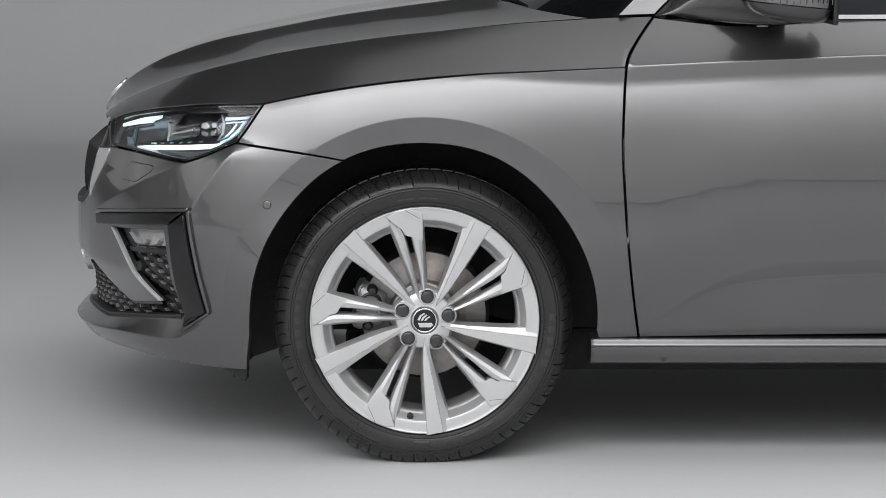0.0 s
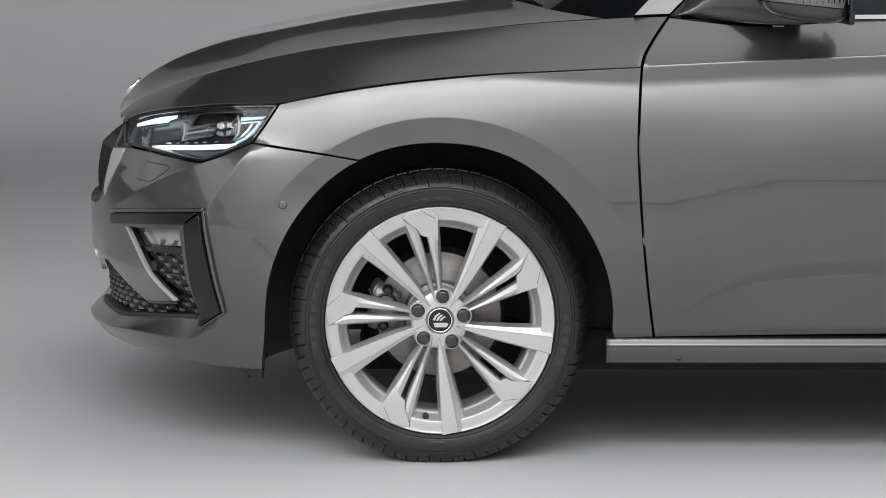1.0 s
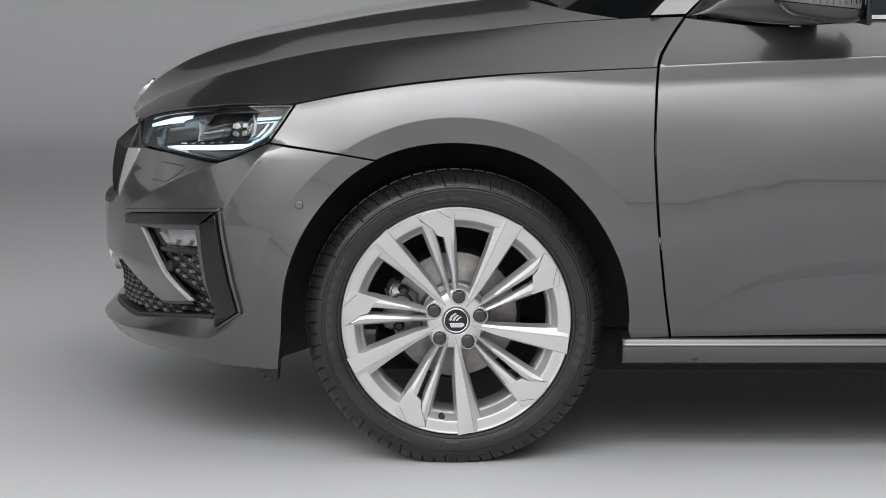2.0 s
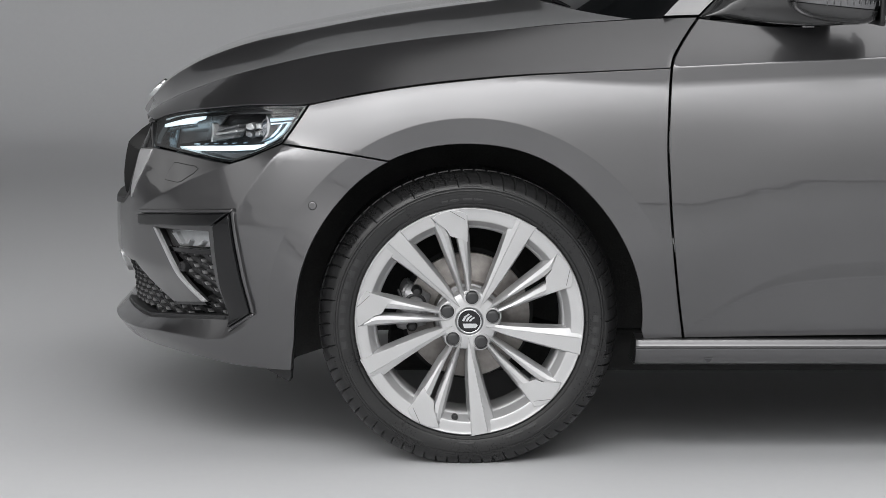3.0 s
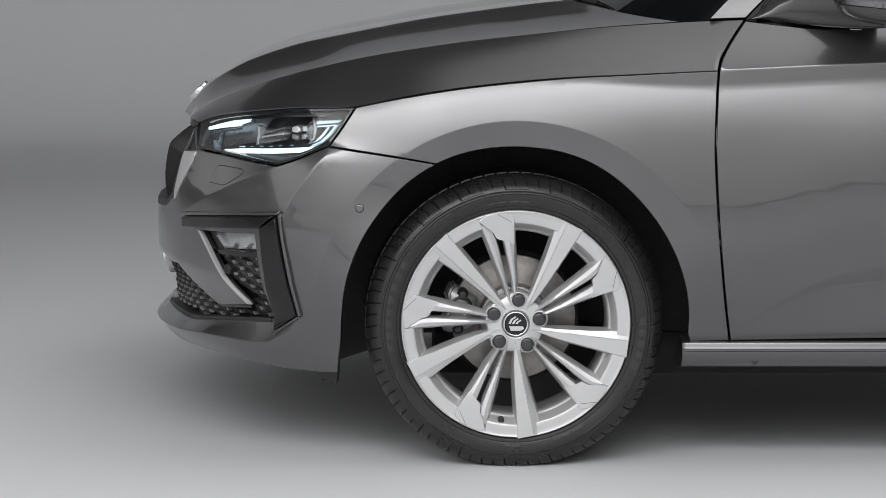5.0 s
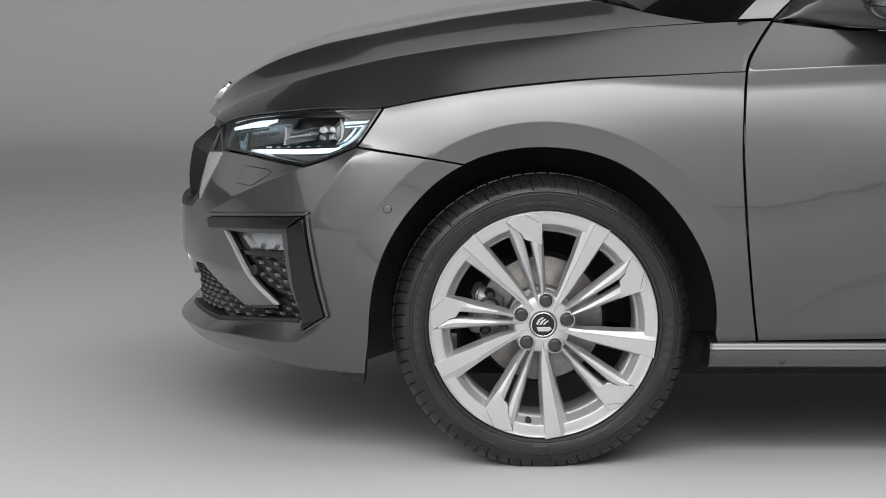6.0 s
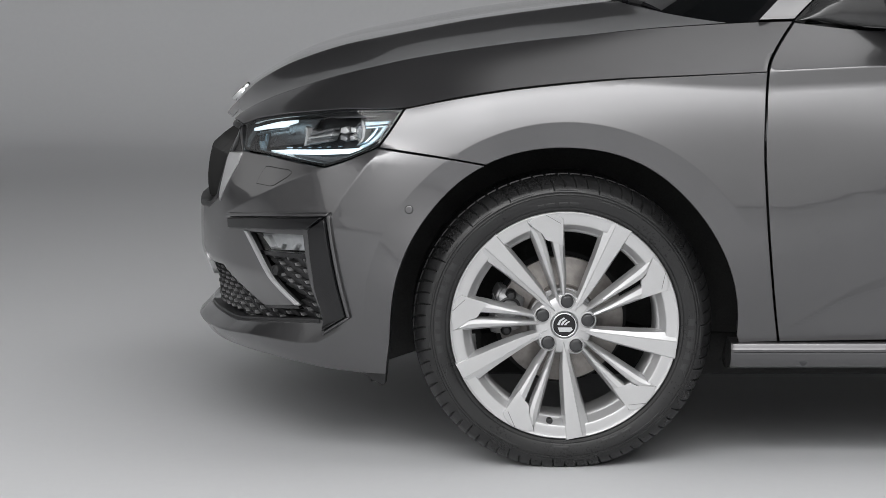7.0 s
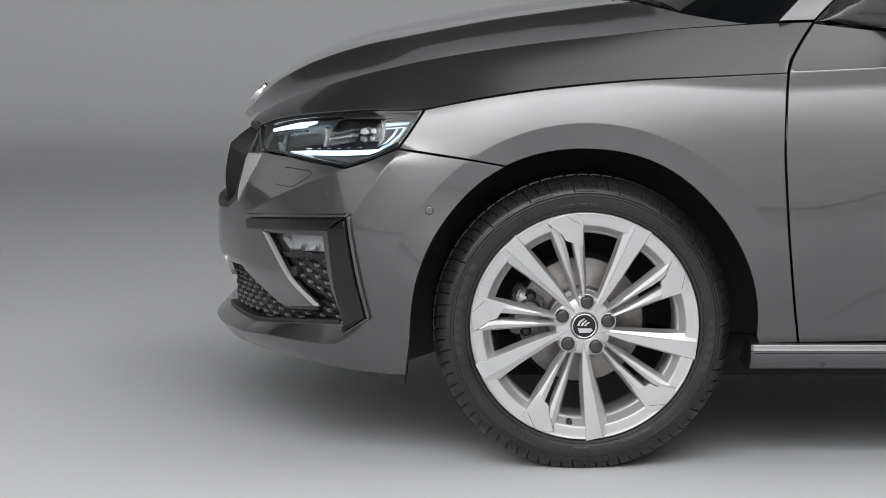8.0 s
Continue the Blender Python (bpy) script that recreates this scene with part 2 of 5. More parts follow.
HUB_Z, FLOOR_Z, REAR_S, FLARE_R = 0.312, 0.004, 2.645, 0.4345


def ease(u):
    u = np.clip(u, 0, 1)
    return u * u * (3 - 2 * u)


def body(s, z):
    """The pull-in of the plain body, before the wheel arch's flare."""
    top = np.interp(s, SHUT[:, 0], SHUT[:, 1])
    foot = 0.60 - 0.14 * ease((-s - 0.14) / 0.26)
    # behind the arch the flank turns under later than it does further back
    fall = 0.070 * ease((0.76 - s) / 0.30) * ease((s - 0.05) / 0.25)
    q = z + fall * ease((z - 0.30) / 0.20) * ease((0.79 - z) / 0.25)
    v = np.where(q > foot, 0.60 + (q - foot) * 0.25 / (top - foot), q * 0.60 / foot)
    # an upright band under the shoulder line, narrowing to nothing over the front wheel
    knee = 0.852 - 0.0375 * ease((s + 0.05) / 0.50)
    d, band = np.interp(v, SECTION[:, 0], SECTION[:, 1]), np.interp(knee, SECTION[:, 0], SECTION[:, 1]) + 0.075 * (v - knee) + 2.0 * np.maximum(0, knee - 0.02 - v)
    h = np.clip(0.5 + 0.5 * (band - d) / 0.0020, 0, 1)
    d = band * (1 - h) + d * h - 0.0020 * h * (1 - h)
    d = np.where(z > foot, d * (top - foot) / 0.25, d)
    d = d + np.maximum(0, z - top) * 0.62 + np.maximum(0, z - top) ** 2
    # pressed line low on the door
    line = z - np.interp(s, SCULPT[:, 0], SCULPT[:, 1])
    wide = 0.003 + 0.031 * ease((s - 0.44) / 0.36)
    d = d + 0.24 * wide * np.clip(1 - line / wide, 0, 1) ** 1.25 * ease((s - 0.45) / 0.05)
    d = d - 0.0006 * np.exp(-((line + 0.002) / 0.0030) ** 2) * ease((s - 0.46) / 0.06)
    d = d + 0.05 * ease((s - 0.456) / 0.02) * np.maximum(0, np.interp(s, [0.45, 1.5], [0.298, 0.306]) - z)
    # the nose leans back under the bonnet
    d = d + 0.95 * ease((-s - 0.96) / 0.16) * np.maximum(0, z - 0.635)
    nose = ease((-s - 0.50) / 0.40)
    low = np.interp(z, [0.05, 0.14, 0.19, 0.225, 0.25, 0.30, 0.40, 0.56], [0.25, 0.13, 0.040, 0.014, 0.006, 0.002, 0.004, 0.0])
    nose = nose * ease((0.60 - z) / 0.10)
    d = d * (1 - nose) + low * nose
    # a ledge under the intake, with a sharp front edge that fades out beside the duct
    edge, head = np.interp(s, CHIN[:, 0], CHIN[:, 1]), np.interp(s, CHIN[:, 0], CHIN[:, 2])
    proud, deep = np.interp(s, CHIN[:, 0], CHIN[:, 3]), np.interp(s, CHIN[:, 0], CHIN[:, 4])
    step = np.clip((z - edge) / (head - edge), 0, 1)
    return d + (deep * step - proud) * ease((-s - 0.45) / 0.06) * ease((0.40 - z) / 0.09) * ease((z - 0.12) / 0.05)


def section(s, z):
    """How far the body lies inside its plan outline."""
    s = np.maximum(s, 2 * NOSE_S - s)
    d = body(s, z)
    hub = np.where(s > 1.3, REAR_S, 0.0)
    r = np.maximum(np.hypot(s - hub, z - HUB_Z), 0.05)
    edge = body(hub + (s - hub) / r * FLARE_R, HUB_Z + (z - HUB_Z) / r * FLARE_R)
    # the facet round the arch stands upright, and dies out towards its feet
    facet = edge + (0.05 - 0.15 * ease((-(s - hub) / r - 0.62) / 0.30)) * (FLARE_R - r)
    low = np.where(s < hub, 0.22, 0.36)
    w = np.where(r < FLARE_R, ease((z - low) / 0.20), 0.0)
    return d * (1 - w) + facet * w


def corner(s, z):
    """Two soft creases on the bumper's corner: one from the lamp down to the duct, one from the lamp's foot to the grille."""
    u = s - np.interp(z, FOLD[:, 0], FOLD[:, 1])
    out = 0.0115 * np.exp(-np.sqrt(u * u + 0.000004) / 0.06) * ease((z - 0.40) / 0.12) * ease((0.705 - z) / 0.05)
    w = z - np.interp(s, BROW[:, 0], BROW[:, 1])
    return out + 0.0065 * np.exp(-np.sqrt(w * w + 0.000002) / 0.03) * ease((-s - 0.47) / 0.10) * ease((1.05 + s) / 0.12)


def skin(s, z, off=0.0):
    """Places on the body's skin, off metres proud of it."""
    s, z = np.asarray(s, float), np.asarray(z, float)
    x = np.interp(s, RUN, PLAN[:, 0])
    fold = np.maximum(s, 2 * NOSE_S - s)
    y = np.interp(fold, RUN, PLAN[:, 1]) - corner(fold, z)
    y = np.where(s < NOSE_S, 2 * MID - y, y)
    tx, ty = np.interp(s, RUN, WAY[:, 0]), np.interp(s, RUN, WAY[:, 1])
    # the nose is blunter than its plan outline
    x = x + (0.005 + 0.010 * ease((z - 0.44) / 0.14)) * ease((-fold - 0.98) / 0.18)
    d = section(s, z) - off
    return np.stack([x - ty * d, y + tx * d, z + 0 * s], -1)


def skin_normal(s, z):
    s, z = np.asarray(s, float), np.asarray(z, float)
    e = 0.0015
    n = np.cross(skin(s + e, z) - skin(s - e, z), skin(s, z + e) - skin(s, z - e))
    return n / np.linalg.norm(n, axis=-1, keepdims=True)


def inside(poly, q):
    x, y = q
    hit = False
    for (x1, y1), (x2, y2) in zip(poly, np.roll(poly, -1, 0)):
        if (y1 > y) != (y2 > y) and x < (x2 - x1) * (y - y1) / (y2 - y1) + x1:
            hit = not hit
    return hit


def loop_of(*curves, step=0.012):
    """One closed outline from runs of points, each run smoothed if it has more than two points."""
    pts = []
    for c in curves:
        c = np.array(c, float)
        d = spline(c, 20) if len(c) > 2 else c
        length = np.r_[0, np.cumsum(np.linalg.norm(np.diff(d, axis=0), axis=1))]
        n = max(2, int(length[-1] / step) + 1)
        u = np.linspace(0, length[-1], n)
        d = np.c_[np.interp(u, length, d[:, 0]), np.interp(u, length, d[:, 1])]
        pts.extend(d.tolist())
    out = []
    for p in pts:
        if not out or math.hypot(p[0] - out[-1][0], p[1] - out[-1][1]) > 0.002:
            out.append(p)
    if math.hypot(out[0][0] - out[-1][0], out[0][1] - out[-1][1]) < 0.002:
        out.pop()
    return np.array(out)


def shrink(poly, w):
    """The outline moved inwards by w."""
    a, b, c = np.roll(poly, 1, 0), poly, np.roll(poly, -1, 0)
    e1, e2 = b - a, c - b
    area = np.sum(poly[:, 0] * np.roll(poly[:, 1], -1) - np.roll(poly[:, 0], -1) * poly[:, 1])
    sign = 1 if area > 0 else -1

    def left(e):
        n = np.c_[-e[:, 1], e[:, 0]] * sign
        return n / np.maximum(np.linalg.norm(n, axis=1, keepdims=True), 1e-9)
    n1, n2 = left(e1), left(e2)
    m = n1 + n2
    m /= np.maximum(np.linalg.norm(m, axis=1, keepdims=True), 1e-9)
    return b + m * w / np.maximum(np.sum(m * n1, axis=1, keepdims=True), 0.5)


def panel(name, outline, mat, parent, extra=(), surface=skin, normal=skin_normal, grid=0.018, gap=0.0018, depth=0.016, off=0.0, lift=None, label="", lip=0.0016, holes=()):
    """A sheet of the given outline on a surface, with a rounded edge turned inwards all round."""
    extra = np.array(extra, float)
    poly = shrink(np.array(outline, float), gap + lip)
    lo, hi = poly.min(0), poly.max(0)
    near = shrink(poly, grid * 0.55)
    pts = [Vector(p) for p in poly]
    for x in np.arange(lo[0] + grid / 2, hi[0], grid):
        for y in np.arange(lo[1] + grid / 2, hi[1], grid):
            if len(extra) and np.min(np.abs(extra[:, 0] - x) + np.abs(extra[:, 1] - y)) < grid * 0.7:
                continue
            if inside(near, (x, y)) and np.min(np.hypot(poly[:, 0] - x, poly[:, 1] - y)) > grid * 0.45:
                pts.append(Vector((x, y)))
    for q in extra:
        if inside(near, q) and np.min(np.hypot(poly[:, 0] - q[0], poly[:, 1] - q[1])) > 0.003:
            pts.append(Vector(q))
    n = len(poly)
    holes = [np.array(h, float) for h in holes]
    edges = []
    for h in holes:
        pts = pts[:n] + [p for p in pts[n:] if not inside(h, p) and np.min(np.hypot(h[:, 0] - p.x, h[:, 1] - p.y)) > grid * 0.4]
    for h in holes:
        k = len(pts)
        pts += [Vector(p) for p in h]
        edges += [(k + i, k + (i + 1) % len(h)) for i in range(len(h))]
    v2, _, faces, *_ = geometry.delaunay_2d_cdt(pts, edges, [list(range(n))], 1, 1e-6)
    v2 = np.array([tuple(v) for v in v2])
    faces = [f for f in faces if not any(inside(h, v2[list(f)].mean(0)) for h in holes)]
    nrm = normal(v2[:, 0], v2[:, 1])
    o = off if lift is None else off + lift(v2[:, 0], v2[:, 1])
    co = surface(v2[:, 0], v2[:, 1], o)
    verts, norms, tris = list(co), list(nrm), [tuple(f) for f in faces]
    for ring, turn in [(poly, 1)] + [(h, -1) for h in holes]:
        n, out = len(ring), shrink(ring, -lip * turn)
        far = shrink(ring, -0.01 * turn)
        base = len(verts)
        rows = [(ring, 0.0, 0.0), ((ring + out) / 2 + (out - ring) * 0.21, lip * 0.35, 0.7), (out, lip, 1.0), (out, depth, 1.0)]
        for q, down, w in rows:
            oo = off - down + (0 if lift is None else lift(q[:, 0], q[:, 1]))
            side = surface(far[:, 0], far[:, 1], oo) - surface(ring[:, 0], ring[:, 1], oo)
            side /= np.maximum(np.linalg.norm(side, axis=1, keepdims=True), 1e-9)
            nn = normal(q[:, 0], q[:, 1]) * (1 - w) + side * w
            verts += list(surface(q[:, 0], q[:, 1], oo))
            norms += list(nn / np.linalg.norm(nn, axis=1, keepdims=True))
        for k in range(len(rows) - 1):
            for i in range(n):
                j = (i + 1) % n
                tris.append((base + k * n + i, base + k * n + j, base + (k + 1) * n + j, base + (k + 1) * n + i))
    me = bpy.data.meshes.new(name)
    me.from_pydata([tuple(v) for v in verts], [], tris)
    # turn faces to agree with the surface
    norms = np.array(norms)
    for p in me.polygons:
        want = norms[list(p.vertices)].mean(0)
        if np.dot(want, p.normal) < 0:
            p.flip()
    me.update()
    me.polygons.foreach_set("use_smooth", [True] * len(me.polygons))
    me.normals_split_custom_set_from_vertices([tuple(v) for v in norms])
    me.materials.append(mat)
    ob = new(name, me)
    ob.parent = parent
    if label:
        tagged(ob, label)
    return ob


def box(sx, sy, sz, at=(0, 0, 0), bevel=0.0, turn=None, seg=2):
    bm = bmesh.new()
    bmesh.ops.create_cube(bm, size=1.0)
    bmesh.ops.scale(bm, vec=(sx, sy, sz), verts=bm.verts)
    if bevel:
        bmesh.ops.bevel(bm, geom=bm.edges[:], offset=bevel, segments=seg, affect="EDGES", profile=0.5)
    if turn is not None:
        bmesh.ops.transform(bm, matrix=turn, verts=bm.verts)
    bmesh.ops.translate(bm, vec=at, verts=bm.verts)
    return bm


def lathe(profile, n=96, axis="y", close=False, bm=None):
    """A body of revolution about the y axis; profile: rows of radius, y."""
    bm = bm or bmesh.new()
    rows = []
    for i in range(n):
        a = 2 * math.pi * i / n
        rows.append([bm.verts.new((r * math.cos(a), y, r * math.sin(a))) for r, y in profile])
    m = len(profile)
    for i in range(n):
        a, b = rows[i], rows[(i + 1) % n]
        for k in range(m if close else m - 1):
            l = (k + 1) % m
            quad = [a[k], a[l], b[l], b[k]]
            bm.faces.new(quad)
    bmesh.ops.remove_doubles(bm, verts=bm.verts, dist=1e-5)
    bmesh.ops.recalc_face_normals(bm, faces=bm.faces)
    return bm


def tube(pts, radius, sides=8, closed=False):
    """A round bar along points."""
    bm = bmesh.new()
    p = [Vector(q) for q in pts]
    n = len(p)
    rings = []
    up = Vector((0, 0, 1))
    for i in range(n):
        d = (p[(i + 1) % n if closed else min(i + 1, n - 1)] - p[(i - 1) % n if closed else max(i - 1, 0)]).normalized()
        a = d.cross(up)
        if a.length < 1e-3:
            a = d.cross(Vector((0, 1, 0)))
        a.normalize()
        b = a.cross(d)
        r = radius[i] if hasattr(radius, "__len__") else radius
        rings.append([bm.verts.new(p[i] + (a * math.cos(t) + b * math.sin(t)) * r) for t in [2 * math.pi * k / sides for k in range(sides)]])
    for i in range(n if closed else n - 1):
        for k in range(sides):
            bm.faces.new((rings[i][k], rings[i][(k + 1) % sides], rings[(i + 1) % n][(k + 1) % sides], rings[(i + 1) % n][k]))
    if not closed:
        bm.faces.new(rings[0])
        bm.faces.new(rings[-1])
    bmesh.ops.recalc_face_normals(bm, faces=bm.faces)
    return bm


def slab(outline, place, thick):
    """A solid plate: outline points put by place(u, v, h) at h = 0 and h = -thick."""
    bm = bmesh.new()
    a = [bm.verts.new(tuple(place(u, v, 0.0))) for u, v in outline]
    b = [bm.verts.new(tuple(place(u, v, -thick))) for u, v in outline]
    bm.faces.new(a)
    bm.faces.new(b[::-1])
    n = len(a)
    for i in range(n):
        j = (i + 1) % n
        bm.faces.new((a[i], b[i], b[j], a[j]))
    bmesh.ops.recalc_face_normals(bm, faces=bm.faces)
    return bm


def on_skin(s, z, h):
    return skin(np.array([s]), np.array([z]), h)[0]
# ---- studio ----


def studio():
    # floor that sweeps up into the back wall in one sheet
    bm = bmesh.new()
    prof = [(y, FLOOR_Z) for y in (FLOOR_EDGE, -2.0, 0.0, 4.0, COVE_Y)]
    for i in range(1, 17):
        a = math.pi / 2 * i / 16
        prof.append((COVE_Y + COVE_R * math.sin(a), FLOOR_Z + COVE_R * (1 - math.cos(a))))
    prof.append((COVE_Y + COVE_R, 4.5))
    xs = [-8.9, -4.0, -1.6, 0.0, 4.0, 6.5]
    rows = [[bm.verts.new((x, y, z)) for y, z in prof] for x in xs]
    for a, b in zip(rows, rows[1:]):
        for k in range(len(prof) - 1):
            bm.faces.new((a[k], b[k], b[k + 1], a[k + 1]))
    tagged(part("floor", bm, FLOOR, angle=60), "smooth pale grey studio floor sweeping up into the back wall", "floor", kind="structure")
    # unseen ground, walls and ceiling, added to close the room and steer reflections
    tagged(part("ground", box(18.4, 22, 0.1, (0, 2.0, -0.05)), UNSEEN_DARK, smooth=False), "unseen dark floor added round the pale sweep", "floor", kind="structure")
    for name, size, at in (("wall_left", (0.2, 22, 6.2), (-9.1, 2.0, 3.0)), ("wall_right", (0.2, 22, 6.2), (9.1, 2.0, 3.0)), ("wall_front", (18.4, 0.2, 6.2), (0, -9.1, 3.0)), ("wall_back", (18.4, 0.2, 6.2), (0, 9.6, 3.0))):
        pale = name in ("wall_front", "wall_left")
        tagged(part(name, box(*size, at), BOUNCE_WALL if pale else UNSEEN_DARK, smooth=False), "unseen pale wall added for the car's reflections" if pale else "unseen dark wall added to close the room", "wall", kind="structure")
    tagged(part("ceiling", box(18.4, 22, 0.2, (0, 2.0, 6.1)), UNSEEN_DARK, smooth=False), "unseen dark ceiling added to close the room", "ceiling", kind="structure")


COVE_Y, COVE_R, FLOOR_EDGE = 7.9, 1.1, -7.8
studio()


def softbox(name, low, high, width, cloth, label):
    """A wide lit cloth in a black frame, from its foot line to its top line, seen from the car."""
    lo, hi = Vector(low), Vector(high)
    across = Vector((0, 0, 1)) if lo.z > 4 else Vector((-lo.x, -lo.y, 0.0)) if abs(lo.x) > 3 else Vector((0, 1, 0))
    along_x = (hi - lo).cross(across).normalized()
    box_ob = tagged(holder(name), label, "softbox")
    bm = bmesh.new()
    g = [[bm.verts.new(lo.lerp(hi, v) + along_x * (u - 0.5) * width) for u in (0, 0.5, 1)] for v in np.linspace(0, 1, 5)]
    for a, b in zip(g, g[1:]):
        for k in range(2):
            bm.faces.new((a[k], a[k + 1], b[k + 1], b[k]))
    part("diffuser_cloth", bm, cloth, box_ob)
    corners = [lo - along_x * width / 2, lo + along_x * width / 2, hi + along_x * width / 2, hi - along_x * width / 2]
    for p, q in zip(corners, corners[1:] + corners[:1]):
        part("frame_bar", tube([p, q], 0.012, 8), BLACK_SATIN, box_ob)
    for p in corners[:2]:
        part("stand", tube([(p.x, p.y, 0.0 if lo.z < 4 else 6.0), p], 0.018, 8), BLACK_SATIN, box_ob)


softbox("softbox", (-2.15, -8.2, 0.03), (-2.15, -3.4, 4.6), 11.3, BANK_CLOTH, "wide white leaning studio softbox in a black frame")
# two unseen fill panels, added to brighten the bumper and the left floor
softbox("softbox", (-7.6, 3.4, 1.05), (-7.35, 3.4, 2.9), 8.0, SIDE_FILL, "unseen glowing fill panel added at the left side")
softbox("softbox", (-7.7, -3.2, 0.5), (-7.3, -3.2, 4.4), 5.0, LEFT_FILL, "unseen glowing fill panel added beside the nose")
softbox("softbox", (-2.0, 0.4, 5.50), (5.0, 0.4, 5.75), 7.4, ROOF_CLOTH, "long white softbox hung under the ceiling")

# ---- the car ----
car = tagged(holder("car"), "dark graphite grey metallic hatchback car with silver alloy wheels", "car")

ARCH_R = [(-8, 0.3625), (13, 0.364), (28, 0.365), (38, 0.367), (47, 0.370), (57, 0.375), (66, 0.3785), (76, 0.3792), (87, 0.3785), (96, 0.3797), (106, 0.382), (116, 0.383), (126, 0.3815), (139, 0.3765), (151, 0.3735), (162, 0.371),
          (175.6, 0.3715), (186, 0.382), (197, 0.416)]
ARCH_R = spline(ARCH_R, 8)


def arch_run(a0, a1, n=40, r=None):
    out = []
    for i in range(n + 1):
        a = a0 + (a1 - a0) * i / n
        q = r or np.interp(a, ARCH_R[:, 0], ARCH_R[:, 1])
        out.append((q * math.cos(radians(a)), HUB_Z + q * math.sin(radians(a))))
    return out


LAMP_TOP = [(-0.985, 0.700), (-0.952, 0.712), (-0.900, 0.724), (-0.801, 0.739), (-0.682, 0.752), (-0.505, 0.767), (-0.347, 0.7725)]
LAMP_BACK = [(-0.347, 0.7725), (-0.378, 0.729), (-0.408, 0.690)]
LAMP_LOW = [(-0.408, 0.690), (-0.483, 0.661), (-0.538, 0.645)]
LAMP_LOW2 = [(-0.538, 0.645), (-0.700, 0.652), (-0.918, 0.653)]
GAP = [(-0.408, 0.690), (-0.333, 0.681), (-0.249, 0.670), (-0.1685, 0.656)]
FENDER_TOP = [(-0.347, 0.7725), (-0.229, 0.796), (-0.12, 0.813), (-0.002, 0.826), (0.117, 0.836), (0.236, 0.842), (0.354, 0.848), (0.422, 0.851)]
DOOR_FRONT = [(0.422, 0.851), (0.417, 0.778), (0.414, 0.686), (0.418, 0.593), (0.426, 0.485), (0.439, 0.374), (0.454, 0.276)]
DOOR_UP = [(0.422, 0.851), (0.428, 0.871), (0.445, 0.900), (0.465, 0.928), (0.484, 0.952)]

RINGS = [(r * math.cos(radians(a)), HUB_Z + r * math.sin(radians(a))) for r in (0.405, 0.416, 0.425, 0.430, 0.4325, 0.4337, 0.4345, 0.4353, 0.4363, 0.4380, 0.442, 0.450, 0.460) for a in np.arange(0, 185, 1.0)]
CREST = [(s, 0.60 + (0.252 - 0.0375 * float(ease((s + 0.05) / 0.50))) * (np.interp(s, SHUT[:, 0], SHUT[:, 1]) - 0.60) / 0.25 + k) for s in np.arange(-0.12, 0.415, 0.008) for k in (-0.018, -0.012, -0.008, -0.005, -0.0025, 0.0, 0.0025, 0.005, 0.008)]
CREST += [(s, np.interp(s, SHUT[:, 0], SHUT[:, 1]) - k) for s in np.arange(-0.33, -0.12, 0.012) for k in (0.006, 0.012, 0.019, 0.026, 0.033, 0.040, 0.048, 0.056)]
panel("front_fender", loop_of(FENDER_TOP, DOOR_FRONT, [(0.454, 0.276), (0.368, 0.274)], arch_run(-6, 116.1)[1:], GAP[::-1], LAMP_BACK[::-1]), PAINT, car, RINGS + CREST, lip=0.0018)

PRESSED = [(s, np.interp(s, SCULPT[:, 0], SCULPT[:, 1]) + k) for s in np.arange(0.46, 1.49, 0.010) for k in (-0.008, -0.005, -0.0035, -0.002, -0.0005, 0.001, 0.003, 0.006, 0.010, 0.015, 0.020, 0.025, 0.030, 0.036)]
PRESSED = [q for q in PRESSED if q[1] > 0.307] + [(s, 0.298 + (s - 0.45) * 0.00762 + k) for s in np.arange(0.462, 1.49, 0.012) for k in (-0.004, 0.0, 0.004)]
PRESSED += [(s, np.interp(s, SHUT[:, 0], SHUT[:, 1]) + k) for s in np.arange(0.43, 1.49, 0.012) for k in (-0.055, -0.045, -0.036, -0.028, -0.021, -0.015, -0.010, -0.006, -0.003, 0.0, 0.003, 0.008)]
door = panel("front_door", loop_of(DOOR_UP[::-1], DOOR_FRONT, [(0.454, 0.276), (1.0, 0.2815), (1.50, 0.2865)], [(1.50, 0.2865), (1.46, 0.60), (1.46, 0.85), (1.47, 0.955)],
                                   [(1.47, 0.955), (1.1, 0.948), (0.834, 0.942), (0.659, 0.935), (0.564, 0.943), (0.484, 0.952)]), PAINT, car, PRESSED, grid=0.022)

# front bumper: one piece from arch to arch round the nose
DUCT_HOLE = [(-0.856, 0.480), (-0.588, 0.499), (-0.572, 0.410), (-0.562, 0.312), (-0.631, 0.303), (-0.737, 0.292), (-0.835, 0.281), (-0.972, 0.264), (-1.10, 0.260), (-1.30, 0.260), (2 * NOSE_S + 1.30, 0.260),
             (2 * NOSE_S + 1.30, 0.372), (-1.30, 0.372), (-1.164, 0.376), (-1.022, 0.385), (-0.939, 0.351), (-0.868, 0.329), (-0.821, 0.317), (-0.799, 0.318), (-0.656, 0.336)]
GRILLE_HOLE = [(-1.005, 0.640), (-1.02, 0.60), (-1.06, 0.535), (-1.16, 0.505), (-1.30, 0.495), (2 * NOSE_S + 1.16, 0.505), (2 * NOSE_S + 1.0, 0.64), (2 * NOSE_S + 1.02, 0.690), (-1.02, 0.690)]


def mirrored(pts):
    return [(2 * NOSE_S - s, z) for s, z in pts]


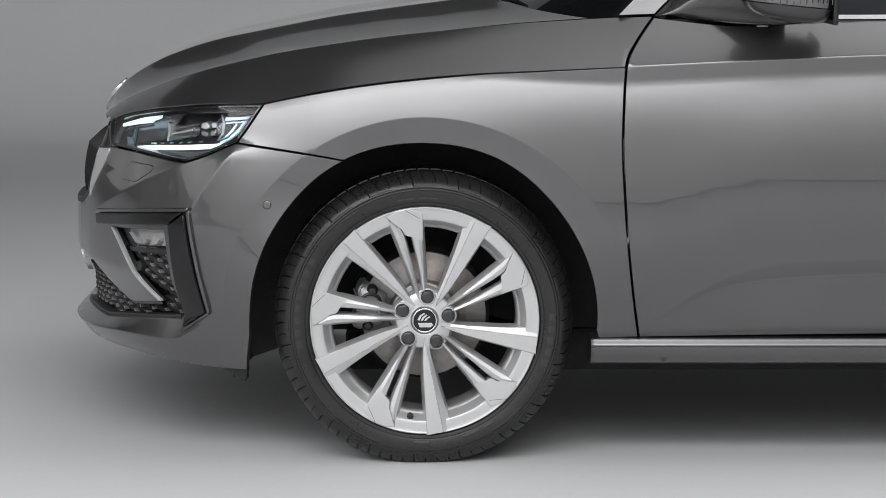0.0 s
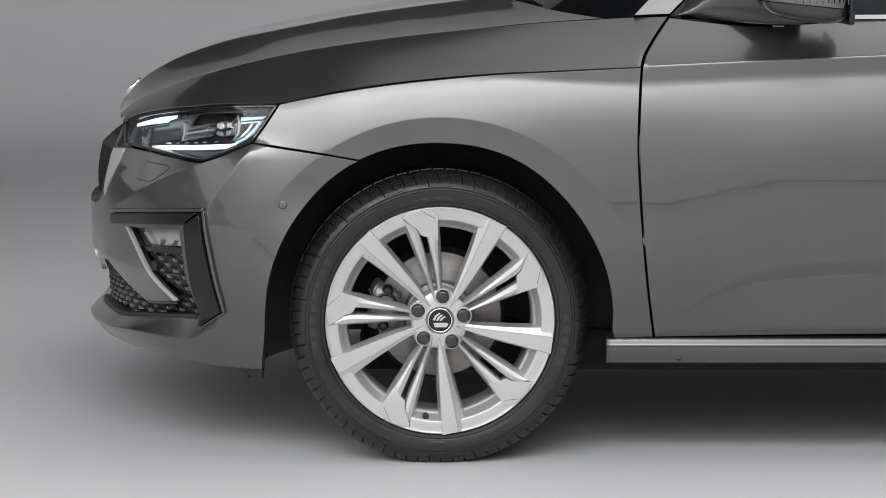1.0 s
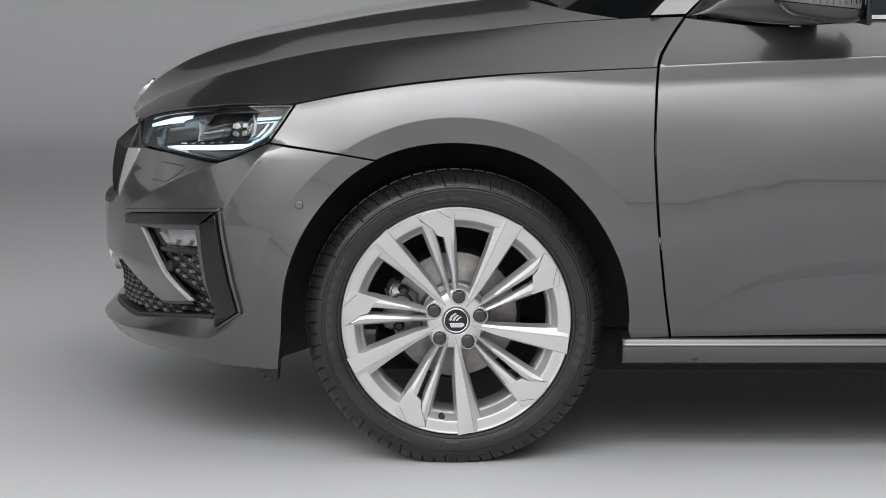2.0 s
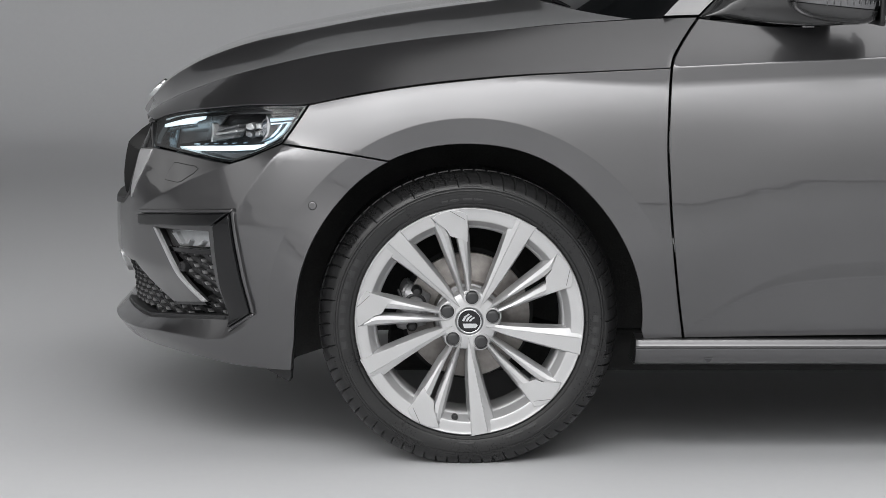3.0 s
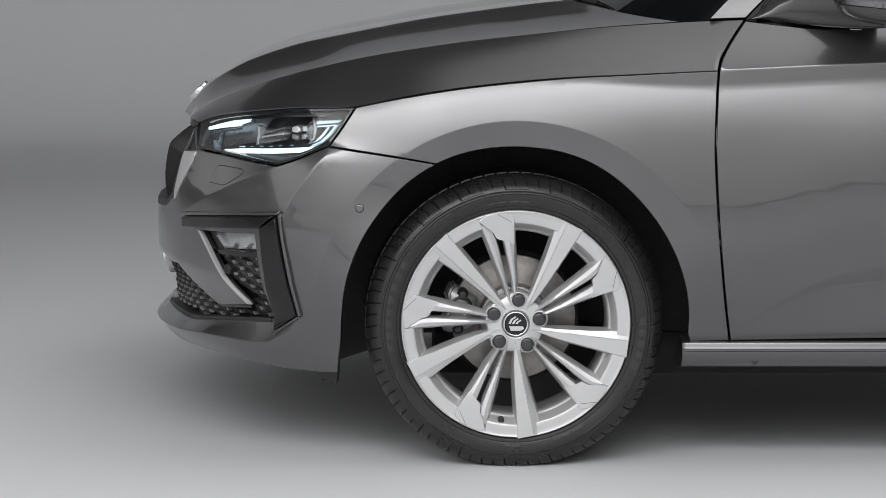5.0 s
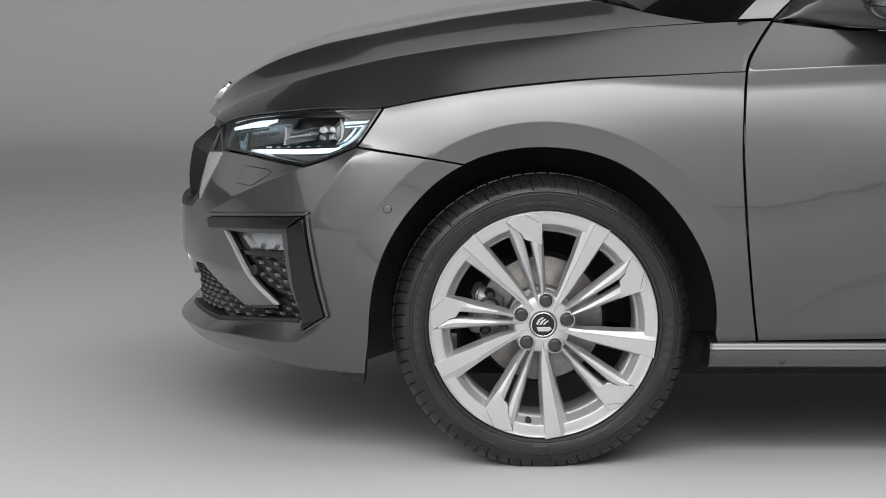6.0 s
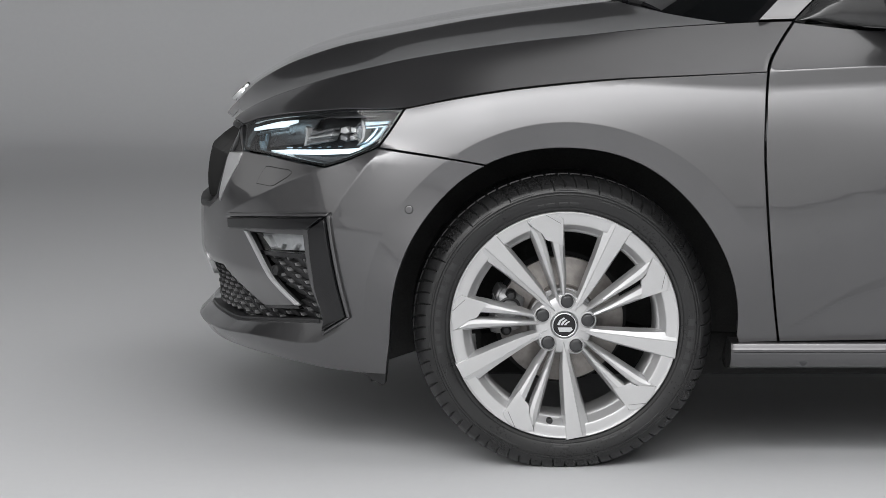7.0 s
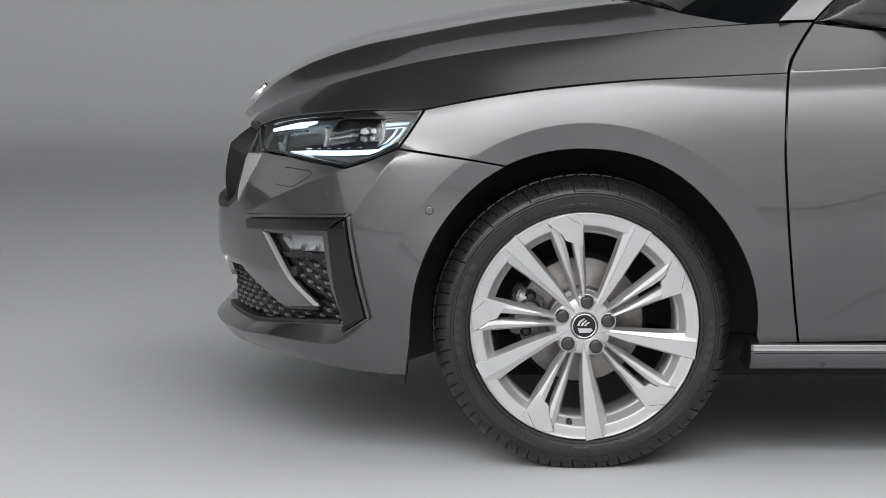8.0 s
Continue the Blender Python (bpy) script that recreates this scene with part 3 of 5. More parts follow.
near_side = [[(NOSE_S, 0.704), (-1.02, 0.704), (-0.972, 0.704)], [(-0.972, 0.704), (-0.918, 0.653)], LAMP_LOW2[::-1], LAMP_LOW[::-1], GAP, arch_run(116.1, 195.0),
             [(-0.400, 0.2040), (-0.45, 0.2035), (-0.555, 0.2055), (-0.70, 0.210), (-0.90, 0.208), (-1.25, 0.200), (NOSE_S, 0.196)]]
LEDGE = [(s, np.interp(s, CHIN[:, 0], CHIN[:, k]) + j) for s in np.arange(NOSE_S, -0.46, 0.008) for k in (1, 2) for j in (-0.006, -0.003, -0.001, 0.001, 0.003)]
TURN = [(float(np.interp(z, FOLD[:, 0], FOLD[:, 1])) + k, z) for z in np.arange(0.46, 0.69, 0.008) for k in (-0.010, -0.005, -0.002, 0.0, 0.002, 0.005, 0.010)]
TURN += [(s, float(np.interp(s, BROW[:, 0], BROW[:, 1])) + k) for s in np.arange(-1.0, -0.54, 0.010) for k in (-0.008, -0.004, -0.0015, 0.0, 0.0015, 0.004, 0.008)]
bumper = panel("front_bumper", loop_of(*near_side, *[mirrored(c)[::-1] for c in near_side[::-1]]), PAINT, car, RINGS + LEDGE + TURN, grid=0.016, gap=0.0008,
               holes=[loop_of(*[[a, b] for a, b in zip(DUCT_HOLE, DUCT_HOLE[1:] + DUCT_HOLE[:1])]), loop_of(*[[a, b] for a, b in zip(GRILLE_HOLE, GRILLE_HOLE[1:] + GRILLE_HOLE[:1])])])

# ---- bonnet: lofted between its shut line, its crease and the middle ----


def along(curve, u):
    """Point at fraction u of a dense curve's length."""
    length = np.r_[0, np.cumsum(np.linalg.norm(np.diff(curve, axis=0), axis=1))]
    return np.stack([np.interp(u * length[-1], length, curve[:, k]) for k in range(3)], -1)


EDGE_SZ = spline([(-1.02, 0.708), (-0.985, 0.708)] + LAMP_TOP[1:] + FENDER_TOP[1:], 20)
EDGE = skin(EDGE_SZ[:, 0], EDGE_SZ[:, 1] + 0.002)
CREASE = spline([(-0.735, 0.548, 0.716), (-0.721, 0.53, 0.728), (-0.655, 0.45, 0.765), (-0.600, 0.39, 0.788), (-0.509, 0.31, 0.821), (-0.396, 0.25, 0.852), (-0.322, 0.226, 0.869), (-0.195, 0.203, 0.891), (-0.063, 0.19, 0.909),
                 (0.058, 0.18, 0.922), (0.179, 0.178, 0.935), (0.299, 0.172, 0.944), (0.395, 0.166, 0.950), (0.481, 0.156, 0.953)], 20)
DOME = spline([(-0.735, 0.700, 0.752), (-0.712, 0.665, 0.774), (-0.684, 0.63, 0.797), (-0.617, 0.57, 0.836), (-0.551, 0.53, 0.863), (-0.471, 0.50, 0.888), (-0.380, 0.50, 0.907), (-0.290, 0.50, 0.925), (-0.193, 0.50, 0.943), (-0.096, 0.50, 0.957), (0.001, 0.50, 0.970), (0.097, 0.50, 0.981), (0.140, 0.50, 0.983)], 20)
RIDGE = spline([(-0.784, MID, 0.702), (-0.776, MID, 0.713), (-0.756, MID, 0.745), (-0.726, MID, 0.777), (-0.676, MID, 0.812), (-0.641, MID, 0.833), (-0.600, MID, 0.852), (-0.543, MID, 0.871), (-0.468, MID, 0.890), (-0.391, MID, 0.905),
                (-0.294, MID, 0.922), (-0.190, MID, 0.939), (-0.085, MID, 0.955), (0.019, MID, 0.968), (0.11, MID, 0.977)], 20)


def bonnet():
    nu, nv, nw = 120, 26, 40
    us = np.linspace(0, 1, nu)
    e, c = along(EDGE, us), along(CREASE, us)
    # match the three curves by how far back they lie
    want = c[:, 0]
    ex = np.maximum.accumulate(EDGE[:, 0] + np.linspace(0, 1e-6, len(EDGE)))
    back = (want - want[0]) / (want[-1] - want[0])
    target = EDGE[0, 0] + back * (EDGE[-1, 0] - EDGE[0, 0])
    e = np.stack([np.interp(target, ex, EDGE[:, k]) for k in range(3)], -1)
    # the top sheet ends before its flank does
    ct = along(CREASE[CREASE[:, 0] < 0.350], us)
    bt = (ct[:, 0] - ct[0, 0]) / (ct[-1, 0] - ct[0, 0])
    mt = RIDGE[0, 0] + bt * (RIDGE[-1, 0] - RIDGE[0, 0])
    m = np.stack([np.interp(mt, RIDGE[:, 0], RIDGE[:, k]) for k in range(3)], -1)
    mt = DOME[0, 0] + bt * (DOME[-1, 0] - DOME[0, 0])
    dm = np.stack([np.interp(mt, DOME[:, 0], DOME[:, k]) for k in range(3)], -1)
    flank, top = [], []
    shut = spline(DOOR_UP, 12)
    shut = skin(shut[:, 0] - 0.0042, shut[:, 1])
    for i in range(nu):
        rise = float(ease((c[i, 0] + 0.60) / 0.45))
        k1 = (e[i] + c[i]) / 2 + np.array([0, -0.014, 0.010]) * (0.35 + 0.65 * rise) - np.array([0.014, 0, 0]) * ease((back[i] - 0.86) / 0.14)
        ts = np.linspace(0, 1, nv)[:, None]
        flank.append((1 - ts) ** 2 * e[i] + 2 * ts * (1 - ts) * k1 + ts * ts * c[i])
        # hollow from the crease up to the dome's edge, then nearly level to the middle
        span = dm[i] - ct[i]
        k2 = ct[i] + span * np.array([0.55, 0.55, 0.26])
        ts = np.linspace(0, 1, nw)[:, None]
        row = (1 - ts) ** 2 * ct[i] + 2 * ts * (1 - ts) * k2 + ts * ts * dm[i]
        k3 = (dm[i] + m[i]) / 2 + np.array([0, -0.05, 0.004])
        ts = np.linspace(0, 1, 17)[1:, None]
        row = np.vstack([row, (1 - ts) ** 2 * dm[i] + 2 * ts * (1 - ts) * k3 + ts * ts * m[i]])
        row[0] += (row[1] - row[0]) / np.linalg.norm(row[1] - row[0]) * 0.0016
        top.append(np.vstack([row, row[-2::-1] * [1, -1, 1] + [0, 2 * MID, 0]]))

    # the rear edge runs beside the door's
    rise = (flank[-1][:, 2] - flank[-1][0, 2]) / (flank[-1][-1, 2] - flank[-1][0, 2])
    part_way = (shut[:, 2] - shut[0, 2]) / (shut[-1, 2] - shut[0, 2])
    off = np.stack([np.interp(rise, part_way, shut[:, k]) for k in range(3)], -1) - flank[-1]
    for i in range(nu):
        flank[i] = flank[i] + off * float(ease((back[i] - 0.55) / 0.45))

    def sheet(name, rows, sides, mat=PAINT):
        bm = bmesh.new()
        grid = [[bm.verts.new(tuple(q)) for q in r] for r in rows]
        for a, b in zip(grid, grid[1:]):
            for k in range(len(a) - 1):
                bm.faces.new((a[k], a[k + 1], b[k + 1], b[k]))
        for line, moves in ((
                [g[0] for g in grid], sides[0]), ([g[-1] for g in grid], sides[1]), (grid[0], sides[2]), (grid[-1], sides[3])):
            last = line
            for move in moves:
                low = [bm.verts.new(v.co + Vector(move)) for v in line]
                for k in range(len(line) - 1):
                    bm.faces.new((last[k], last[k + 1], low[k + 1], low[k]))
                last = low
        bmesh.ops.recalc_face_normals(bm, faces=bm.faces)
        return part(name, bm, mat, car, angle=55)
    hem = [(0, 0.001, -0.0012), (0, 0.010, -0.008)]
    back_hem = [(0, -0.001, -0.0012), (0, -0.010, -0.008)]
    fall = [(-0.001, 0, -0.0012), (0.012, 0, -0.012)]
    sheet("bonnet", top, (hem, back_hem, fall, [(0, 0, -0.02)]))
    sheet("bonnet_flank", flank, ([(0, 0.0010, -0.0016), (0, 0.012, -0.006)], [(0, 0.0004, -0.0012), (0, 0.006, -0.012)], fall, [(0.0005, 0.0005, 0), (0, 0.012, -0.004)]))
    far = [r * [1, -1, 1] + [0, 2 * MID, 0] for r in flank]
    sheet("bonnet_flank", far, ([(0, -0.012, -0.006)], [(0, -0.006, -0.012)], fall, [(0, -0.012, -0.004)]))


bonnet()

# ---- inner structure that closes the gaps and hides the far side ----


def inner_shell():
    bm = bmesh.new()
    s = np.linspace(-0.45, 2 * NOSE_S + 0.45, 90)
    zs = [0.20, 0.30, 0.45, 0.60, 0.69]
    g = [[bm.verts.new(tuple(skin(np.array([a]), np.array([z]), -0.085)[0])) for z in zs] for a in s]
    for a, b in zip(g, g[1:]):
        for k in range(len(zs) - 1):
            bm.faces.new((a[k], a[k + 1], b[k + 1], b[k]))
    return part("bumper_carrier", bm, LINER, car)


inner_shell()
part("underbody", box(3.0, 1.16, 0.10, (1.32, MID, 0.205), 0.02), LINER, car)
part("floor_pan", box(1.75, 1.60, 0.03, (1.31, MID, 0.232), 0.01), LINER, car)
part("engine_tray", box(0.50, 0.9, 0.40, (-0.30, MID, 0.42), 0.05), LINER, car)
part("door_core", box(3.2, 0.03, 0.62, (2.04, 0.135, 0.56), 0.01), LINER, car)


def wheel_liner():
    bm = bmesh.new()
    rows = []
    for i in range(61):
        a = radians(-14 + 212 * i / 60)
        q = float(np.interp(math.degrees(a), ARCH_R[:, 0], ARCH_R[:, 1]))
        c, s = math.cos(a), math.sin(a)
        lead = float(section(np.array(0.384 * c), np.array(HUB_Z + 0.384 * s))) + float(np.interp(0.384 * c, [-0.5, -0.25, 0.5], [0.07, 0.0, 0.0])) + 0.016
        rows.append([bm.verts.new((r * c, y, HUB_Z + r * s)) for r, y in ((q + 0.006, lead), (q + 0.02, lead + 0.02), (0.405, 0.34), (0.10, 0.36))])
    for a, b in zip(rows, rows[1:]):
        for k in range(3):
            bm.faces.new((a[k], a[k + 1], b[k + 1], b[k]))
    bm.faces.new([r[3] for r in rows])
    return part("wheel_arch_liner", bm, ARCH_FELT, car)


wheel_liner()

# ---- sill ----


def sill():
    prof = [(0.110, 0.2785), (0.060, 0.2772), (0.0425, 0.2762), (0.0402, 0.2745), (0.0385, 0.2705), (0.0370, 0.2660), (0.0355, 0.2622), (0.0362, 0.2606), (0.0395, 0.2598), (0.0395, 0.2575), (0.0370, 0.2562), (0.0385, 0.2500), (0.0440, 0.2380), (0.0540, 0.2265), (0.0680, 0.2195), (0.090, 0.2145), (0.14, 0.206), (0.25, 0.205)]
    prof = spline(prof, 4)
    bm = bmesh.new()
    xs = [0.352, 0.356, 0.362, 0.8, 1.3, 2.1]
    rows = []
    for i, x in enumerate(xs):
        inset = (0.006, 0.002, 0)[min(i, 2)]
        rows.append([bm.verts.new((x, y + inset, z)) for y, z in prof])
    for a, b in zip(rows, rows[1:]):
        for k in range(len(prof) - 1):
            bm.faces.new((a[k], a[k + 1], b[k + 1], b[k]))
    bm.faces.new(rows[0])
    bmesh.ops.recalc_face_normals(bm, faces=bm.faces)
    return part("sill", bm, PAINT, car, angle=40)


sill()
# grey plate in place of the shading in the sill's pressed triangle
part("jack_mark", slab([(0.497, 0.2345), (0.515, 0.2355), (0.510, 0.2265), (0.5045, 0.2245)], lambda u, v, h: Vector((u, 0.0445 + (0.2345 - v) * 0.9 - h * 0.7, v - h * 0.7)), 0.0016), SHELF, car)
# ---- front wheel: its axis runs along y, its face looks towards minus y ----
wheel = holder("front_wheel", car, (0, 0.050, HUB_Z))
wheel.rotation_euler = (0, 0, radians(2.0))
RIM_R = 0.2432
U = RIM_R / 202.0
PITCHES = 76


def tyre():
    prof = spline([(0.236, 0.012), (0.2445, 0.006), (0.2465, 0.0045), (0.2475, 0.0035), (0.2525, 0.0022), (0.2540, 0.0000), (0.258, -0.0016), (0.266, -0.0036), (0.274, -0.0046), (0.2785, -0.0046), (0.2793, -0.0056), (0.2803, -0.0046),
                   (0.2838, -0.0042), (0.2846, -0.0052), (0.2856, -0.0040), (0.2870, -0.0034), (0.2885, -0.0027), (0.2900, -0.0020), (0.295, 0.001), (0.3015, 0.007), (0.3075, 0.0145), (0.3125, 0.0245), (0.3165, 0.038), (0.3190, 0.055), (0.3195, 0.056),
                   (0.3200, 0.075), (0.3205, 0.11), (0.320, 0.16), (0.312, 0.196), (0.29, 0.214), (0.26, 0.214), (0.236, 0.205)], 3)
    fine = 18
    n = PITCHES * fine
    bm = bmesh.new()
    rows = []
    for i in range(n):
        u = i / fine
        a = 2 * math.pi * i / n
        row = []
        for r, y in prof:
            down = 0.0
            if 0.2865 < r and y < 0.10:
                # slanting knife cuts over the shoulder; each fourth is hooked and runs on along the ring
                lane = u - 0.8 * (y + 0.002) / 0.09
                near = round(lane)
                hooked = near % 4 == 0
                width = 0.030 + 0.030 * min(1.0, max(0.0, (r - 0.295) / 0.015))
                if abs(lane - near) < width and r > (0.2880 if hooked else 0.2955):
                    down = 0.0032
                if 0.2876 < r < 0.2894 and (near - lane) % 4 < 4 and (-lane) % 4 < 2.1:
                    down = 0.0012
            if 0.0545 < y < 0.0575 and r > 0.3:
                down = 0.006
            row.append(bm.verts.new(((r - down) * math.cos(a), y + down * 0.4, (r - down) * math.sin(a))))
        rows.append(row)
    m = len(prof)
    for i in range(n):
        a, b = rows[i], rows[(i + 1) % n]
        for k in range(m - 1):
            bm.faces.new((a[k], b[k], b[k + 1], a[k + 1]))
    flat = -(HUB_Z - FLOOR_Z)
    for v in bm.verts:
        if v.co.z < flat:
            v.co.y -= 0.15 * (flat - v.co.z)
            v.co.z = flat
    bmesh.ops.recalc_face_normals(bm, faces=bm.faces)
    return part("tyre", bm, RUBBER, wheel, angle=28)


tyre()


SWELL = 0.0008


def raised_bar(a0, a1, r0, r1, y0, y1, mat, parent, name, height=0.0012, label="", slant=0.0):
    """A shallow curved bar on the tyre's sidewall, between two angles and two radii."""
    bm = bmesh.new()
    n = max(2, int((a1 - a0) / 1.2) + 1)
    top, low = [], []
    for i in range(n + 1):
        f = i / n
        row, bot = [], []
        for k in range(5):
            v = k / 4
            r, y = r0 + (r1 - r0) * v, y0 + (y1 - y0) * v - 4 * SWELL * v * (1 - v)
            a = radians(a0 + (a1 - a0) * f + slant * v)
            row.append(bm.verts.new((r * math.cos(a), y - height, r * math.sin(a))))
            bot.append(bm.verts.new((r * math.cos(a), y + 0.002, r * math.sin(a))))
        top.append(row)
        low.append(bot)
    for i in range(n):
        for k in range(4):
            bm.faces.new((top[i][k], top[i + 1][k], top[i + 1][k + 1], top[i][k + 1]))
        for k in (0, 4):
            bm.faces.new((top[i][k], low[i][k], low[i + 1][k], top[i + 1][k]))
    for i in (0, n):
        for k in range(4):
            bm.faces.new((top[i][k], top[i][k + 1], low[i][k + 1], low[i][k]))
    bmesh.ops.recalc_face_normals(bm, faces=bm.faces)
    return part(name, bm, mat, parent, label, smooth=False)


def sidewall_marks():
    # maker's marks become plain raised bars
    for mid, count, step in ((171, 8, 5.5), (-9, 5, 5.2)):
        for k in range(count):
            a = mid + (k - (count - 1) / 2) * -step * (1 if mid > 90 else 1)
            raised_bar(a - step * 0.30, a + step * 0.30, 0.2625, 0.2755, -0.0027, -0.0045, MARK, wheel, "raised_bar", 0.0007)
    for a0, a1 in ((84, 88), (89, 93), (95, 99), (100, 103), (-72, -69), (-68, -64), (-62, -57), (-95, -88)):
        raised_bar(a0, a1, 0.2585, 0.2640, -0.0018, -0.0030, MARK, wheel, "raised_bar", 0.0006)
    # long swept bands either side of the marks
    for a0, a1, sl in ((196, 208, 5), (20, 32, -5), (63, 72, 4), (118, 128, 3), (300, 316, 4), (232, 250, -4)):
        raised_bar(a0, a1, 0.2735, 0.2765, -0.0044, -0.0045, MARK, wheel, "raised_bar", 0.0006, slant=sl)


sidewall_marks()
# chevron lines moulded into the sidewall
for base in (14, -16, 196, 164):
    lean = 6.0 if base in (14, 196) else -6.0
    raised_bar(base, base + 0.7, 0.2580, 0.2720, -0.0014, -0.0044, MARK, wheel, "raised_line", 0.0010, slant=lean)
    raised_bar(base + lean, base + lean + 0.7, 0.2720, 0.2790, -0.0044, -0.0046, MARK, wheel, "raised_line", 0.0010, slant=lean * 0.3)


def rim():
    prof = [(202, 0.014), (202.5, 0.004), (201.8, 0.0006), (200.6, -0.0004), (199.2, 0.0002), (197, 0.0010), (181.5, 0.0026), (179.5, 0.0036), (178, 0.006), (171, 0.020), (168.5, 0.0245), (166.5, 0.0265), (164, 0.032), (163, 0.06), (165, 0.12), (176, 0.19)]
    return part("rim", lathe(spline([(r * U, y) for r, y in prof], 3).tolist(), 144), ALLOY, wheel, angle=30)


rim()


def polar(theta, r, w, y):
    c, s = math.cos(theta), math.sin(theta)
    return Vector(((r * c + w * s) * U, y, (r * s - w * c) * U))


def face_y(r):
    """How deep the spokes' face lies at a radius."""
    return float(np.interp(r, [0, 40, 70, 110, 150, 180, 200], [0.013, 0.012, 0.0095, 0.0060, 0.0025, -0.0005, -0.0020]))


def lofted(theta, stations, name, bevel=0.0012):
    """A spoke: stations of radius and rows of (w, depth behind the face)."""
    bm = bmesh.new()
    rows = []
    for r, sec in stations:
        rows.append([bm.verts.new(polar(theta, rr, w, face_y(rr) + d)) for (w, d, *e) in sec for rr in [r + (e[0] if e else 0)]])
    n = len(rows[0])
    for a, b in zip(rows, rows[1:]):
        for k in range(n):
            bm.faces.new((a[k], a[(k + 1) % n], b[(k + 1) % n], b[k]))
    bm.faces.new(rows[0])
    bm.faces.new(rows[-1])
    bmesh.ops.recalc_face_normals(bm, faces=bm.faces)
    hard = [e for e in bm.edges if len(e.link_faces) == 2 and e.calc_face_angle(0) > radians(32)]
    if bevel:
        bmesh.ops.bevel(bm, geom=hard, offset=bevel, segments=2, affect="EDGES", profile=0.5, clamp_overlap=True)
    return part(name, bm, ALLOY, wheel, angle=13)


def wide_spoke(theta):
    st = []
    for r, a, b in ((30, 0, 8), (46, 1.5, 12), (72, 1.5, 18), (100, 0, 22.5), (131, -2, 27), (160, -5, 31), (186, -8.5, 35), (200.6, -10, 37)):
        g = 6.8 + (r - 100) * 0.002
        k = min(1.0, max(0.0, (r - 30) / 60))
        st.append((r, [(a - 4 * k, 0.034), (a - 1.0 * k, 0.010), (a, 0.0055 * k), (g - 0.7, 0.0008), (g, 0.0016), (g + 0.9, 0.0), (b - 1, 0.0), (b, 0.0010), (b + 3.0 * k, 0.012), (b + 5.0 * k, 0.034)]))
    return lofted(theta, st, "spoke", 0.0)


def split_spoke(theta):
    cw, cc = [], []
    for r, a, b in ((34, 4.5, 8), (55, 6.5, 13), (82, 8.5, 17), (110, 8.3, 20.5), (140, 7.5, 25), (152, 6.8, 26.5)):
        k = min(1.0, max(0.15, (r - 30) / 50))
        m = (a + b) / 2
        cw.append((r, [(a - 1.5, 0.030), (a, 0.006), (a + 1.6, 0.0022), (m + 1, 0.0), (b - 1.2, 0.0022), (b, 0.005), (b + 3 * k, 0.014), (b + 5 * k, 0.032)]))
    for r, a, b in ((34, -4, 2), (55, -6, 0), (82, -9, -1.2), (110, -14, -2.2), (140, -19, -3.2), (160, -22.5, -5), (172, -25, -9), (184, -27.5, -20), (194, -29.5, -28)):
        k = min(1.0, max(0.15, (r - 30) / 50))
        m = (a + b) / 2
        cc.append((r, [(a - 5 * k, 0.032), (a - 3 * k, 0.014), (a, 0.005), (a + 1.4, 0.0022), (m, 0.0), (b - 1.6, 0.0024), (b, 0.006), (b + 1.5, 0.030)]))
    lofted(theta, cw, "spoke_arm", 0.0)
    lofted(theta, cc, "spoke_arm", 0.0)
    # flat pad that joins the arms to the rim
    out = [(139, 25.0), (147, 15.0), (152, 6.5), (153, 1.5), (157, -3.5), (168, -6.5), (192, -28.5), (197, -20), (200.0, -8), (200.6, 4), (198, 17), (193, 27), (186.5, 34), (172, 31), (155, 28)]
    bm = bmesh.new()
    top = [bm.verts.new(polar(theta, r, w, face_y(r) - 0.0007)) for r, w in out]
    low = [bm.verts.new(polar(theta, r, w * 1.08 + (1.5 if w > 0 else -1.5), face_y(r) + 0.028)) for r, w in out]
    bm.faces.new(top)
    n = len(out)
    for i in range(n):
        j = (i + 1) % n
        bm.faces.new((top[i], top[j], low[j], low[i]))
    bmesh.ops.bevel(bm, geom=[e for e in bm.edges if all(v in top for v in e.verts)], offset=0.0008, segments=2, affect="EDGES", profile=0.5)
    bmesh.ops.recalc_face_normals(bm, faces=bm.faces)
    part("spoke_pad", bm, ALLOY, wheel, angle=20)
    # fine seam across the flange beside the pad
    seam = [polar(theta + radians(a), r, 0, face_y(r) - 0.0008) for r, a in ((200, -1.5), (190, -5.2), (182, -8.8))]
    part("rim_seam", tube([tuple(q) for q in seam], 0.0005, 6), BOLT, wheel)


WIDE, SPLIT, BOLTS = 65.5, 29.5, 83.5
for k in range(5):
    wide_spoke(radians(WIDE + 72 * k))
    split_spoke(radians(SPLIT + 72 * k))


